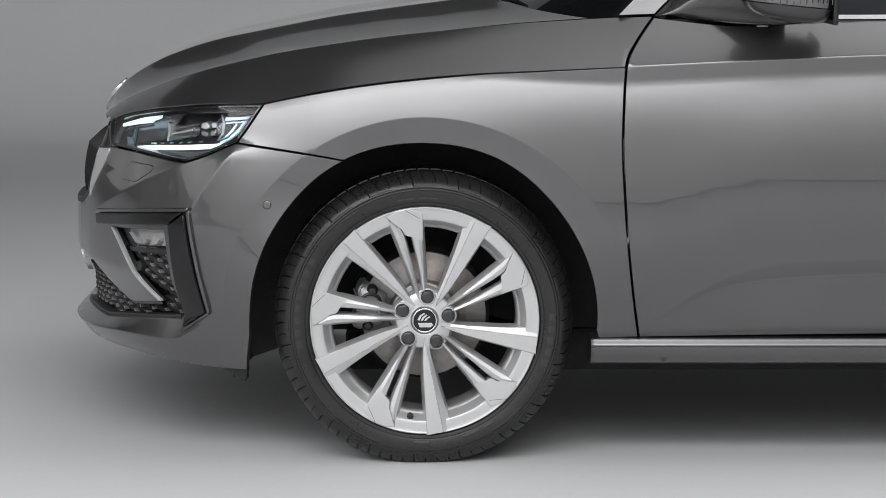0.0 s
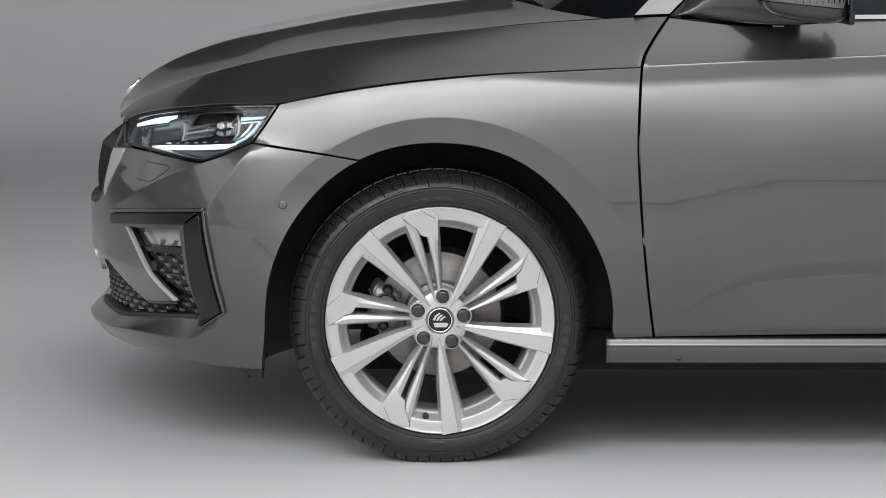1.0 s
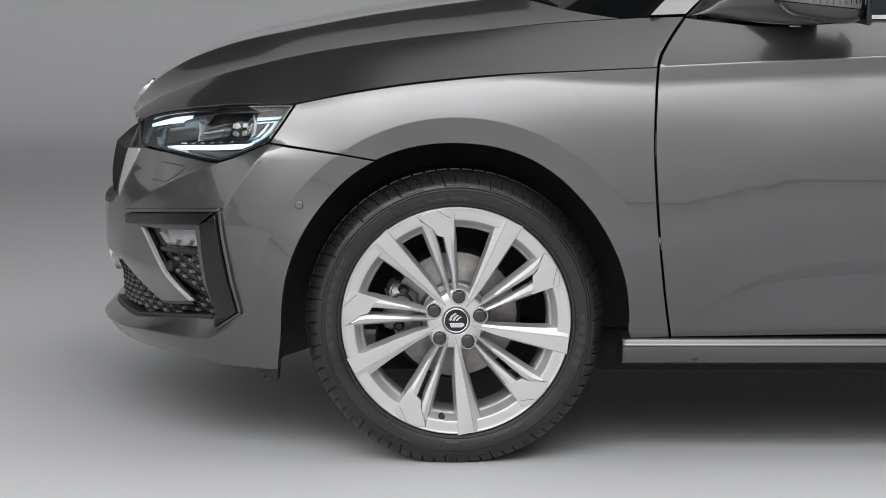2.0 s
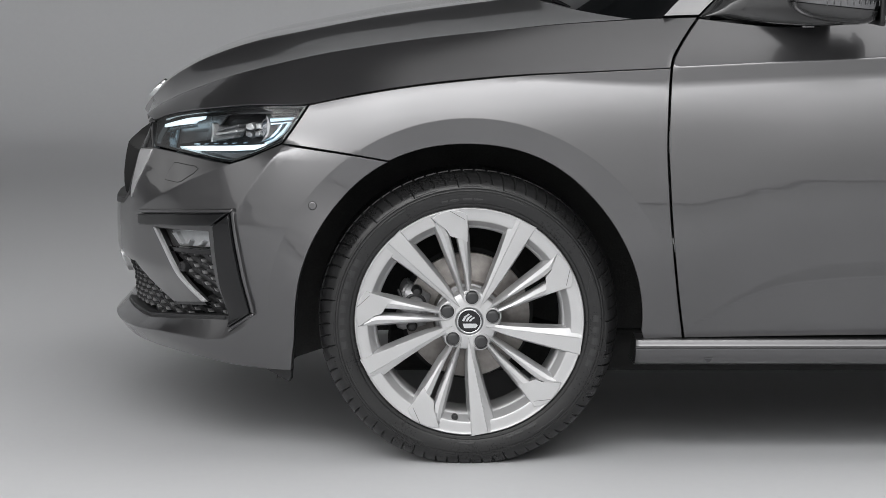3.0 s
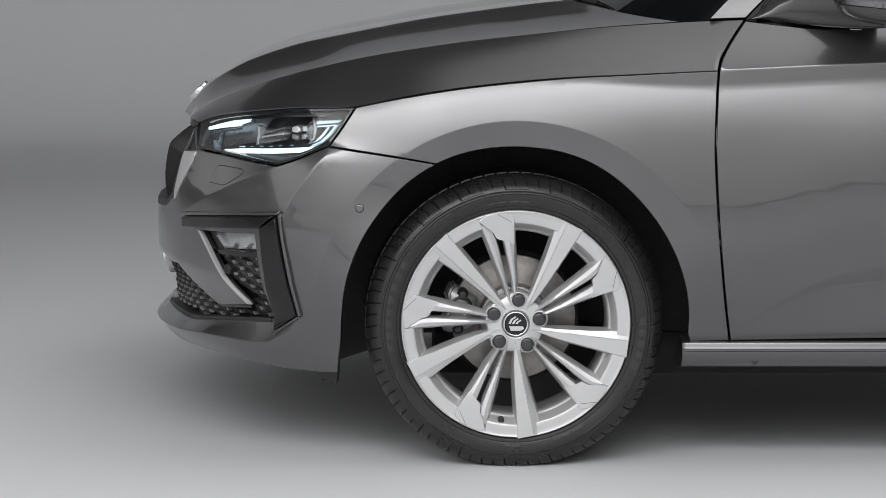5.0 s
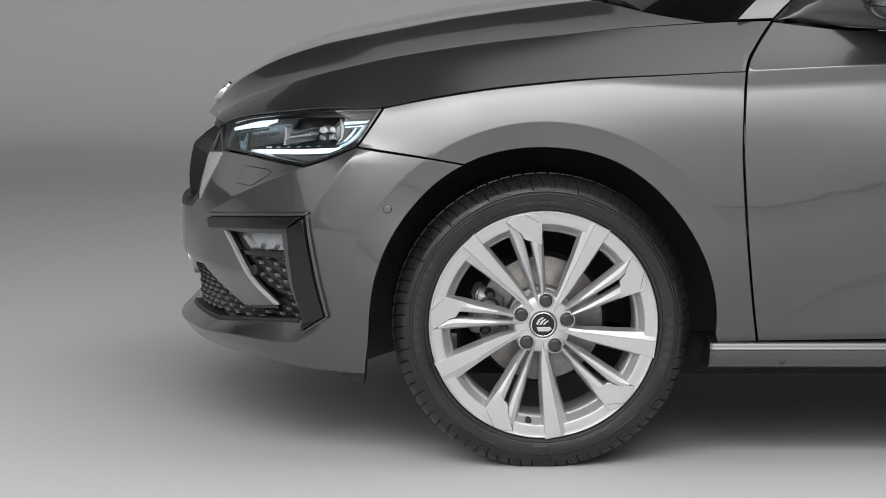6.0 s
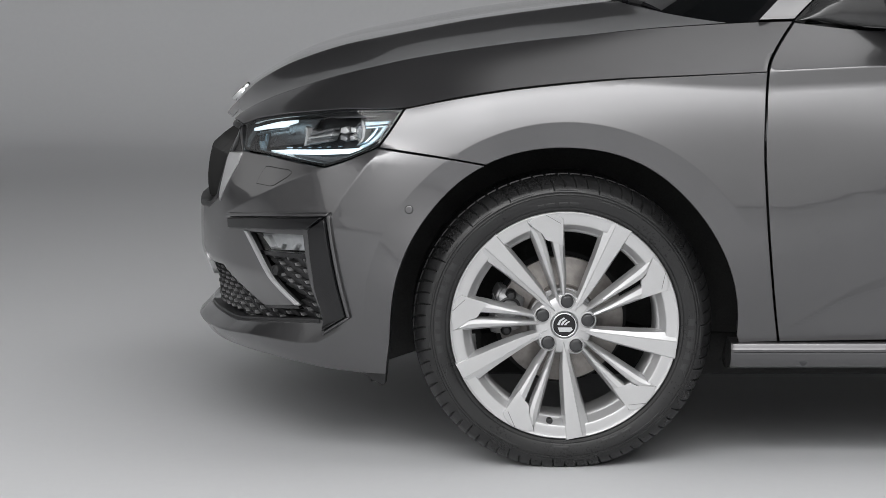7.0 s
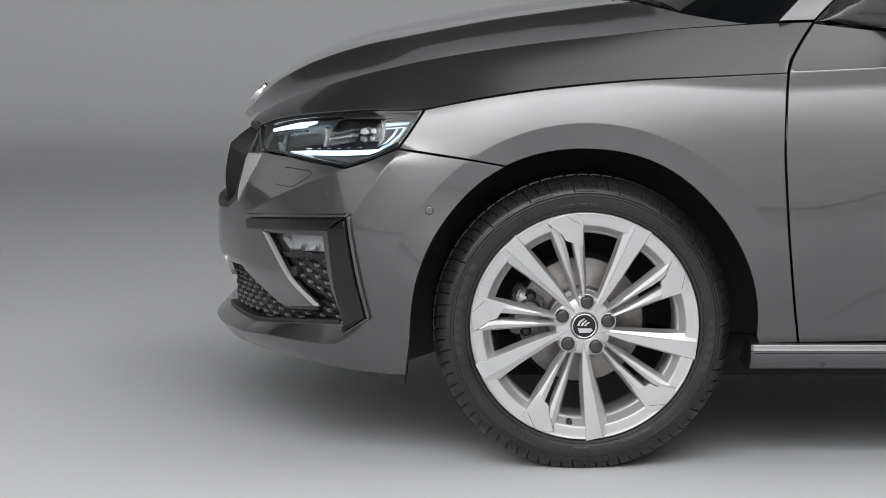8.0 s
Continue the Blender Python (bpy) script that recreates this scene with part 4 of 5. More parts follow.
def hub_parts():
    # star-shaped hub plate with a dished middle
    bm = bmesh.new()
    prof = [(0, 0.0205), (20, 0.0205), (23.2, 0.0195), (24.6, 0.0135), (26, 0.0125), (30, 0.0130), (38, 0.0136), (46, 0.0150), (52, 0.0185), (55, 0.024), (56, 0.034), (56, 0.055)]
    n = 120
    rows = []
    for i in range(n):
        a = 2 * math.pi * i / n
        star = 1 + 0.055 * math.cos(5 * (a - radians(BOLTS)))
        rows.append([bm.verts.new((r * U * (star if r > 30 else 1) * math.cos(a), y, r * U * (star if r > 30 else 1) * math.sin(a))) for r, y in prof])
    for i in range(n):
        a, b = rows[i], rows[(i + 1) % n]
        for k in range(len(prof) - 1):
            bm.faces.new((a[k], b[k], b[k + 1], a[k + 1]))
    bmesh.ops.remove_doubles(bm, verts=bm.verts, dist=1e-5)
    bmesh.ops.recalc_face_normals(bm, faces=bm.faces)
    part("hub", bm, ALLOY, wheel, angle=30)
    part("centre_cap", lathe([(0, 0.0102), (18.6 * U, 0.0104), (19.0 * U, 0.0112), (19.2 * U, 0.02), (0, 0.02)], 64), BLACK_GLOSS, wheel, "gloss black centre cap with a plain silver shape")
    part("cap_ring", lathe(spline([(18.9 * U, 0.0118), (19.6 * U, 0.0096), (20.8 * U, 0.0090), (22.0 * U, 0.0098), (22.6 * U, 0.0125), (22.6 * U, 0.02)], 3).tolist(), 64), CHROME, wheel)
    # plain silver shape on the cap: a wedge with three bent bars
    bars = [[(-13, 1), (-9, 9), (-1, 14), (1, 12), (-6, 7), (-9, 0)], [(-7, 0), (-4, 6), (3, 11), (5, 9), (0, 5), (-3, 0)], [(-1, 0), (2, 4), (8, 8), (10, 6), (5, 3), (3, 0)], [(-12, -4), (12, -4), (15, -8), (10, -12), (-9, -12)]]
    for b in bars:
        part("silver_shape", slab(b, lambda u, v, h: Vector((u * U, 0.0096 - h, v * U)), 0.002), CHROME, wheel, smooth=False)
    # bolts with domed caps in round wells
    for k in range(5):
        a = radians(BOLTS + 72 * k)
        c = Vector((42.0 * U * math.cos(a), 0.0, 42.0 * U * math.sin(a)))
        bolt = part("wheel_bolt", lathe(spline([(0, 0.0060), (6 * U, 0.0062), (9.8 * U, 0.0078), (11.4 * U, 0.0105), (11.7 * U, 0.022)], 4).tolist(), 28), BOLT, wheel)
        bolt.location = c
        ring = part("bolt_well", lathe([(11.9 * U, 0.0182), (12.6 * U, 0.0150), (13.4 * U, 0.0122), (14.6 * U, 0.0126), (15.4 * U, 0.0140)], 32), ALLOY, wheel)
        ring.location = c
    # valve
    v = part("valve", lathe(spline([(0, -0.024), (4.6 * U, -0.0235), (5.6 * U, -0.021), (5.8 * U, -0.006), (4.8 * U, -0.004), (4.8 * U, 0.004), (7.5 * U, 0.009), (8.5 * U, 0.016)], 3).tolist(), 20), RUBBER, wheel)
    a = radians(261.5)
    v.location = (174 * U * math.cos(a), 0.030, 174 * U * math.sin(a))


hub_parts()


def brake():
    d = part("brake_disc", lathe([(0.045, 0.082), (0.072, 0.082), (0.074, 0.100), (0.0765, 0.1025), (0.132, 0.1025), (0.1345, 0.104), (0.1345, 0.124), (0.07, 0.126)], 96), STEEL, wheel, "worn steel brake disc")
    part("disc_bell", lathe([(0.0, 0.070), (0.060, 0.071), (0.071, 0.076), (0.0735, 0.101)], 64), CAST, wheel)
    ang0, ang1 = 150, 192
    # curved body that straddles the disc
    bm = bmesh.new()
    rows = []
    sec = [(0.088, 0.078), (0.100, 0.068), (0.128, 0.066), (0.146, 0.074), (0.152, 0.095), (0.152, 0.150), (0.086, 0.150)]
    for i in range(15):
        f = i / 14
        a = radians(ang0 + (ang1 - ang0) * f)
        swell = 1.0 + 0.03 * math.sin(f * math.pi * 3)
        tuck = 0.012 * (abs(2 * f - 1) ** 4)
        rows.append([bm.verts.new((r * swell * math.cos(a), y + tuck, r * swell * math.sin(a))) for r, y in sec])
    for a, b in zip(rows, rows[1:]):
        for k in range(len(sec)):
            l = (k + 1) % len(sec)
            bm.faces.new((a[k], a[l], b[l], b[k]))
    bm.faces.new(rows[0])
    bm.faces.new(rows[-1])
    bmesh.ops.recalc_face_normals(bm, faces=bm.faces)
    bmesh.ops.bevel(bm, geom=[e for e in bm.edges if e.calc_face_angle(0) > 0.6], offset=0.004, segments=2, affect="EDGES")
    part("caliper_body", bm, CAST, wheel)
    for a, r in ((153, 0.124), (189, 0.122)):
        b = part("guide_pin", lathe(spline([(0, 0.052), (0.007, 0.053), (0.0085, 0.056), (0.0085, 0.068), (0.012, 0.072), (0.012, 0.09)], 2).tolist(), 18), BLACK_SATIN, wheel)
        b.location = (r * math.cos(radians(a)), 0, r * math.sin(radians(a)))
    part("spring_clip", tube(spline([(-0.150, 0.060, 0.062), (-0.138, 0.056, 0.040), (-0.120, 0.056, 0.050), (-0.098, 0.058, 0.044), (-0.090, 0.060, 0.022)], 6), 0.0035, 8), BLACK_SATIN, wheel)
    part("brake_bracket", box(0.030, 0.03, 0.150, (-0.080, 0.135, 0.0), 0.006), CAST, wheel)
    part("wheel_carrier", box(0.13, 0.05, 0.20, (0.0, 0.165, 0.0), 0.02), LINER, wheel)
    part("dust_shield", lathe([(0.05, 0.134), (0.138, 0.134), (0.144, 0.131)], 64), BLACK_SATIN, wheel)


brake()
# ---- nose: grille, lamps, ducts ----


def poly_loop(pts, step=0.012):
    return loop_of(*[[a, b] for a, b in zip(pts, pts[1:] + pts[:1])], step=step)


def plate(name, pts, mat, parent, off=0.0, depth=0.010, lip=0.0012, gap=0.0, label="", grid=0.02, holes=()):
    return panel(name, poly_loop(pts), mat, parent, off=off, depth=depth, lip=lip, gap=gap, label=label, grid=grid, holes=holes)


def headlight(flip=False):
    def side(pts):
        return mirrored(pts) if flip else pts
    lamp = holder("headlight", car)
    chain = [LAMP_TOP[1:], LAMP_BACK, LAMP_LOW, LAMP_LOW2, [(-0.918, 0.653), (-0.955, 0.7118)]]
    rim_line = loop_of(*[side(c) for c in chain])
    inner = shrink(rim_line, 0.0060)
    panel("lamp_bezel", rim_line, BLACK_GLOSS, lamp, off=-0.004, gap=0.002, depth=0.03, grid=0.02, holes=[inner])
    lens = panel("lamp_cover", shrink(rim_line, 0.002), COVER, lamp, off=-0.0015, gap=0.0, depth=0.004, grid=0.014, label="clear moulded headlamp cover")
    lens.visible_shadow = False
    panel("lamp_bowl", rim_line, LAMP_DARK, lamp, off=-0.058, gap=0.0, depth=0.002, grid=0.02)
    if flip:
        return
    plate("light_bar", [(-0.965, 0.697), (-0.880, 0.712), (-0.806, 0.7245), (-0.728, 0.7325), (-0.728, 0.726), (-0.765, 0.7185), (-0.773, 0.714), (-0.866, 0.7035), (-0.955, 0.692)], LED, lamp, off=-0.020, depth=0.008, label="glowing white daytime light bar")
    plate("light_bar", [(-0.837, 0.6585), (-0.726, 0.669), (-0.584, 0.678), (-0.471, 0.685), (-0.447, 0.692), (-0.465, 0.6815), (-0.491, 0.6735), (-0.579, 0.6675), (-0.731, 0.6585), (-0.824, 0.654)], LED, lamp, off=-0.020, depth=0.008, label="glowing white daytime light bar")
    for guide in ([(-0.462, 0.690), (-0.438, 0.699), (-0.416, 0.7185), (-0.405, 0.733), (-0.3975, 0.733), (-0.413, 0.711), (-0.432, 0.696), (-0.452, 0.687)],
                  [(-0.476, 0.6895), (-0.449, 0.7015), (-0.431, 0.7195), (-0.423, 0.730), (-0.4175, 0.7285), (-0.429, 0.7105), (-0.447, 0.697)],
                  [(-0.456, 0.7400), (-0.390, 0.7435), (-0.396, 0.7375), (-0.455, 0.7325)], [(-0.453, 0.7305), (-0.401, 0.7345), (-0.405, 0.7305), (-0.452, 0.7262)]):
        plate("light_guide", guide, GUIDE if guide[0][1] in (0.690, 0.7400) else ICE, lamp, off=-0.018, depth=0.010, label="pale blue lit light guide")
    # blue-tinted ribs in the front corner and under the upper bar
    for k in range(5):
        s = -0.985 + 0.019 * k
        plate("light_guide", [(s - 0.006, 0.6915 + 0.001 * k), (s + 0.004, 0.692 + 0.001 * k), (s + 0.010, 0.660), (s - 0.002, 0.659)], (ICE, DIM_ICE)[k % 2], lamp, off=-0.034 - 0.002 * k, depth=0.006, label="pale blue clear light guide")
    plate("light_guide", [(-0.930, 0.689), (-0.866, 0.700), (-0.773, 0.711), (-0.770, 0.706), (-0.866, 0.694), (-0.925, 0.683)], DIM_ICE, lamp, off=-0.026, depth=0.006)
    plate("light_guide", [(-0.904, 0.6745), (-0.893, 0.6745), (-0.864, 0.660), (-0.884, 0.657)], ICE, lamp, off=-0.026, depth=0.008)
    for k, (s, z) in enumerate([(-0.729, 0.672), (-0.680, 0.6755), (-0.639, 0.6785), (-0.600, 0.681), (-0.564, 0.684), (-0.524, 0.6865)]):
        w = 0.020 if k == 0 else 0.010
        plate("light_point", [(s - w / 2, z - 0.001), (s + w / 2, z), (s + w / 2, z + 0.0024), (s - w / 2, z + 0.0014)], GUIDE if k == 0 else ICE, lamp, off=-0.022, depth=0.006)
    # dark shelf between the bars and a crystal block behind it
    plate("lamp_shelf", [(-0.880, 0.660), (-0.700, 0.683), (-0.660, 0.735), (-0.600, 0.746), (-0.860, 0.720), (-0.895, 0.695)], SHELF, lamp, off=-0.046, depth=0.004)
    plate("lamp_floor", [(-0.450, 0.673), (-0.560, 0.664), (-0.700, 0.6605), (-0.880, 0.6585), (-0.700, 0.6545), (-0.545, 0.6490)], SHELF, lamp, off=-0.030, depth=0.004)
    # crystal block: an upright bracket with fins behind it
    plate("reflector", [(-0.676, 0.722), (-0.662, 0.718), (-0.655, 0.703), (-0.652, 0.683), (-0.660, 0.681), (-0.664, 0.702)], MIRROR, lamp, off=-0.022, depth=0.012, lip=0.002)
    plate("crystal_block", [(-0.668, 0.716), (-0.636, 0.714), (-0.580, 0.721), (-0.570, 0.713), (-0.577, 0.696), (-0.621, 0.6915), (-0.650, 0.683)], GREY_MIRROR, lamp, off=-0.034, depth=0.02, lip=0.002)
    fins = [[(-0.652, 0.710), (-0.566, 0.724), (-0.565, 0.720), (-0.649, 0.703)], [(-0.648, 0.701), (-0.561, 0.713), (-0.559, 0.708), (-0.645, 0.696)], [(-0.647, 0.693), (-0.563, 0.701), (-0.561, 0.696), (-0.644, 0.685)]]
    for k, f in enumerate(fins):
        plate("lamp_fin", f, (GREY_MIRROR, MIRROR, GREY_MIRROR)[k], lamp, off=-0.026 + 0.004 * k, depth=0.02, lip=0.002)
    # four-petal reflector in front of the projector
    petals = [[(-0.543, 0.725), (-0.523, 0.729), (-0.507, 0.718), (-0.521, 0.712), (-0.540, 0.714)], [(-0.505, 0.728), (-0.489, 0.729), (-0.482, 0.717), (-0.500, 0.716)],
              [(-0.538, 0.711), (-0.520, 0.710), (-0.508, 0.703), (-0.515, 0.697), (-0.534, 0.700)], [(-0.503, 0.712), (-0.484, 0.712), (-0.484, 0.701), (-0.499, 0.699)]]
    for k, f in enumerate(petals):
        plate("reflector", f, (MIRROR, GREY_MIRROR)[k // 2], lamp, off=-0.030 + 0.003 * (k % 2), depth=0.02, lip=0.003)
    # projector lens in its ring
    c = on_skin(-0.478, 0.716, -0.044)
    lens2 = part("projector_lens", lathe(spline([(0, -0.014), (0.009, -0.0125), (0.016, -0.008), (0.0195, 0.0), (0.0195, 0.02)], 4).tolist(), 32), PROJECTOR, lamp, "round clear projector lens")
    ring = part("projector_ring", lathe(spline([(0.0198, -0.002), (0.0215, -0.0035), (0.0235, -0.002), (0.0245, 0.018)], 3).tolist(), 32), GREY_MIRROR, lamp)
    for ob in (lens2, ring):
        ob.matrix_local = Matrix.Translation(c) @ Euler((0, 0, radians(-32))).to_matrix().to_4x4() @ Matrix.Diagonal((0.62, 1, 0.95, 1))
    plate("reflector", [(-0.471, 0.747), (-0.461, 0.742), (-0.452, 0.725), (-0.452, 0.707), (-0.463, 0.693), (-0.471, 0.692), (-0.460, 0.708), (-0.462, 0.726)], GREY_MIRROR, lamp, off=-0.018, depth=0.02, lip=0.002)
    plate("lamp_eyebrow", [(-0.70, 0.748), (-0.52, 0.762), (-0.40, 0.765), (-0.43, 0.750), (-0.56, 0.745)], SHELF, lamp, off=-0.022, depth=0.006)


headlight()
headlight(True)

# facets between lamp and grille
plate("grille_cheek", [(-1.003, 0.643), (-0.921, 0.648), (-0.932, 0.622), (-0.962, 0.592), (-1.024, 0.530), (-1.032, 0.545)], SATIN, car, off=0.003, depth=0.02, label="pale satin facet beside the grille")
plate("grille_cheek", [(-1.030, 0.690), (-0.982, 0.697), (-0.923, 0.651), (-1.002, 0.645)], BLACK_GLOSS, car, off=0.001, depth=0.02, label="gloss black facet beside the headlight")
plate("grille_surround", [(-1.330, 0.7035), (-1.041, 0.7045), (-0.972, 0.7035), (-0.985, 0.697), (-1.040, 0.690), (-1.330, 0.690)], BLACK_GLOSS, car, off=0.004, depth=0.02, label="gloss black grille surround")


def grille():
    g = holder("grille", car)
    s0, s1 = -1.035, 2 * NOSE_S + 1.035
    n = 19
    for k in range(n):
        s = s0 + (s1 - s0) * k / (n - 1)
        lean = 0.012 * (1 - 2 * k / (n - 1))
        bm = bmesh.new()
        rows = []
        for i in range(9):
            z = 0.515 + 0.185 * i / 8
            deep = 0.022 + 0.012 * abs(2 * i / 8 - 1) ** 2
            rows.append([bm.verts.new(tuple(on_skin(s + lean * (i / 8) + d, z, o))) for d, o in ((-0.0045, -deep + 0.006), (0, -deep + 0.016), (0.0045, -deep + 0.006), (0.003, -deep - 0.03), (-0.003, -deep - 0.03))])
        for a, b in zip(rows, rows[1:]):
            for j in range(5):
                bm.faces.new((a[j], a[(j + 1) % 5], b[(j + 1) % 5], b[j]))
        bmesh.ops.recalc_face_normals(bm, faces=bm.faces)
        part("slat", bm, SLAT, g, smooth=False)
    frame_pts = [(s, z) for s, z in GRILLE_HOLE]
    line = poly_loop(frame_pts)
    panel("grille_frame", shrink(line, -0.003), BLACK_SATIN, g, off=0.0015, gap=0.0, depth=0.04, grid=0.02, holes=[shrink(line, 0.008)])


grille()


def duct():
    d = holder("bumper_duct", car)
    top = [(-0.942, 0.501), (-0.682, 0.527), (-0.521, 0.5425), (-0.565, 0.512), (-0.712, 0.498), (-0.937, 0.477)]
    right = [(-0.517, 0.541), (-0.496, 0.436), (-0.478, 0.329), (-0.549, 0.292), (-0.547, 0.314), (-0.550, 0.413), (-0.562, 0.511)]
    plate("duct_bar", top, BLACK_GLOSS, d, off=0.013, depth=0.055, lip=0.003, label="gloss black duct bar")
    plate("duct_bar", right, BLACK_GLOSS, d, off=0.013, depth=0.055, lip=0.003, label="gloss black duct bar")
    # painted rim that frames the bars
    for rim_pts in ([(-0.955, 0.5005), (-0.690, 0.5270), (-0.517, 0.5430), (-0.508, 0.5535), (-0.690, 0.5375), (-0.955, 0.5110)], [(-0.517, 0.5430), (-0.496, 0.4360), (-0.478, 0.3290), (-0.467, 0.3270), (-0.485, 0.4370), (-0.508, 0.5535)],
                    [(-0.478, 0.3290), (-0.549, 0.2920), (-0.552, 0.2815), (-0.467, 0.3270)]):
        plate("duct_rim", rim_pts, PAINT, d, off=0.007, depth=0.02, lip=0.003)
    # bright strip down the blade
    plate("blade_strip", [(-0.864, 0.4795), (-0.846, 0.480), (-0.641, 0.3365), (-0.658, 0.335)], SATIN, d, off=0.005, depth=0.008, lip=0.002, label="pale satin strip")
    plate("blade_foot", [(-0.83, 0.316), (-0.66, 0.334), (-0.655, 0.326), (-0.815, 0.309)], BLACK_GLOSS, d, off=-0.004, depth=0.02)
    # lamp block in the duct
    fog = plate("fog_lamp", [(-0.835, 0.474), (-0.590, 0.499), (-0.577, 0.462), (-0.790, 0.444)], FOGR, d, off=-0.030, depth=0.01, label="silver fog lamp reflector behind clear plastic")
    for k in range(3):
        s = -0.740 + 0.062 * k
        plate("reflector_rib", [(s, 0.452 + 0.005 * k), (s + 0.030, 0.453 + 0.005 * k), (s + 0.048, 0.470 + 0.005 * k), (s + 0.044, 0.472 + 0.005 * k)], FOGR, d, off=-0.018, depth=0.012, lip=0.004)
    plate("reflector_rib", [(-0.815, 0.470), (-0.785, 0.476), (-0.745, 0.452), (-0.770, 0.449)], FOGR, d, off=-0.020, depth=0.012, lip=0.003)
    cov = plate("fog_cover", [(-0.866, 0.475), (-0.586, 0.501), (-0.572, 0.458), (-0.816, 0.441)], COVER, d, off=-0.010, depth=0.003)
    cov.visible_shadow = False
    plate("fog_sill", [(-0.822, 0.441), (-0.572, 0.458), (-0.571, 0.446), (-0.806, 0.432)], BLACK_GLOSS, d, off=-0.008, depth=0.05)
    # back wall of the duct
    plate("duct_back", [(-0.78, 0.43), (-0.572, 0.445), (-0.566, 0.305), (-0.640, 0.302), (-0.668, 0.336)], BLACK_SATIN, d, off=-0.034, depth=0.01)
    lower = [(-0.560, 0.285), (-0.80, 0.262), (-1.30, 0.252), (-1.30, 0.385), (-0.90, 0.385), (-0.560, 0.350)]
    plate("intake_back", lower, LINER, d, off=-0.042, depth=0.01)
    plate("intake_back", mirrored(lower), LINER, d, off=-0.042, depth=0.01)
    # lip under the intake
    brink = [(s, float(np.interp(s, CHIN[:, 0], CHIN[:, 2]))) for s in (-0.575, -0.64, -0.74, -0.835, -0.90, -0.972, -1.08, -1.18, -1.30)]
    lip_line = [(s, z - 0.003) for s, z in brink] + [(s, z + 0.007) for s, z in brink[::-1]]
    plate("intake_lip", lip_line, BLACK_SATIN, d, off=0.003, depth=0.04, lip=0.002)
    # sensor eye
    eye = part("duct_sensor", lathe(spline([(0, -0.010), (0.006, -0.010), (0.0065, -0.012), (0.0105, -0.011), (0.012, -0.004), (0.016, 0.01)], 2).tolist(), 24), BLACK_SATIN, d)
    eye.matrix_local = Matrix.Translation(on_skin(-0.715, 0.408, -0.012)) @ Euler((0, 0, radians(-40))).to_matrix().to_4x4()
    return d


duct_ob = duct()


def mesh_piece(s, z, w, h, parent):
    """One scale of the intake mesh: a long six-sided wedge, proud along its upper edge."""
    bm = bmesh.new()
    base, proud = -0.036, -0.016
    q = [(-0.50, 0.10), (-0.20, 0.50), (0.34, 0.42), (0.50, -0.12), (0.22, -0.50), (-0.36, -0.40)]
    t = [(-0.40, 0.12), (-0.17, 0.36), (0.27, 0.30), (0.38, -0.06), (0.16, -0.30), (-0.28, -0.22)]
    hs = [-0.002, 0.002, 0.004, 0.001, -0.005, -0.007]
    a = [bm.verts.new(tuple(on_skin(s + u * w, z + v * h, base))) for u, v in q]
    b = [bm.verts.new(tuple(on_skin(s + u * w, z + v * h, proud + k))) for (u, v), k in zip(t, hs)]
    bm.faces.new(b)
    for i in range(6):
        j = (i + 1) % 6
        bm.faces.new((a[i], a[j], b[j], b[i]))
    bmesh.ops.recalc_face_normals(bm, faces=bm.faces)
    part("mesh_scale", bm, MESH, parent, smooth=False)
    # small pale facet at the joint
    f = slab([(s + w * 0.38, z + h * 0.22), (s + w * 0.48, z + h * 0.18), (s + w * 0.52, z - h * 0.08), (s + w * 0.43, z - h * 0.04)], lambda u, v, k: on_skin(u, v, proud + 0.001 + k), 0.012)
    part("mesh_tip", f, TIP, parent, smooth=False)


def intake_mesh():
    up = np.array([(-0.80, 0.436), (-0.560, 0.450), (-0.552, 0.312), (-0.640, 0.312), (-0.662, 0.345)])
    low = np.array([(-0.560, 0.316), (-0.64, 0.310), (-0.83, 0.288), (-0.972, 0.270), (-1.10, 0.266), (-1.34, 0.264), (-1.34, 0.368), (-1.164, 0.372), (-1.022, 0.380), (-0.945, 0.348), (-0.875, 0.326), (-0.80, 0.318), (-0.56, 0.345)])
    w, h = 0.067, 0.0126
    for row in range(-8, 21):
        for col in range(18):
            s = -0.570 - (col + (0.5 if row % 2 else 0.0)) * w
            z = 0.318 + row * h - 0.10 * (s + 0.57) * -1 * 0.55
            if inside(up, (s, z)) or inside(low, (s, z)):
                mesh_piece(s, z, w * 1.04, h * 1.85, duct_ob)


intake_mesh()

# ---- small things on the skin ----
FLAP = [(-0.812, 0.589), (-0.796, 0.612), (-0.775, 0.630), (-0.756, 0.632), (-0.662, 0.632), (-0.647, 0.627), (-0.664, 0.615), (-0.715, 0.594), (-0.735, 0.590)]
plate("flap_joint", FLAP, GROOVE, car, off=0.0006, depth=0.002, lip=0.0004)
plate("washer_flap", FLAP, PAINT, car, off=0.0010, depth=0.002, lip=0.0006, gap=0.0011)


def parking_sensor():
    c = on_skin(-0.330, 0.564, 0.0)
    n = skin_normal(np.array([-0.33]), np.array([0.564]))[0]
    m = Matrix.Translation(c) @ Vector((0, -1, 0)).rotation_difference(Vector(n)).to_matrix().to_4x4()
    a = part("sensor_groove", lathe([(0, -0.0004), (0.0092, -0.0004), (0.0094, 0.002)], 32), GROOVE, car)
    b = part("parking_sensor", lathe(spline([(0, -0.0016), (0.0076, -0.0015), (0.0083, -0.0008), (0.0084, 0.002)], 3).tolist(), 32), PAINT, car)
    a.matrix_local = b.matrix_local = m


parking_sensor()


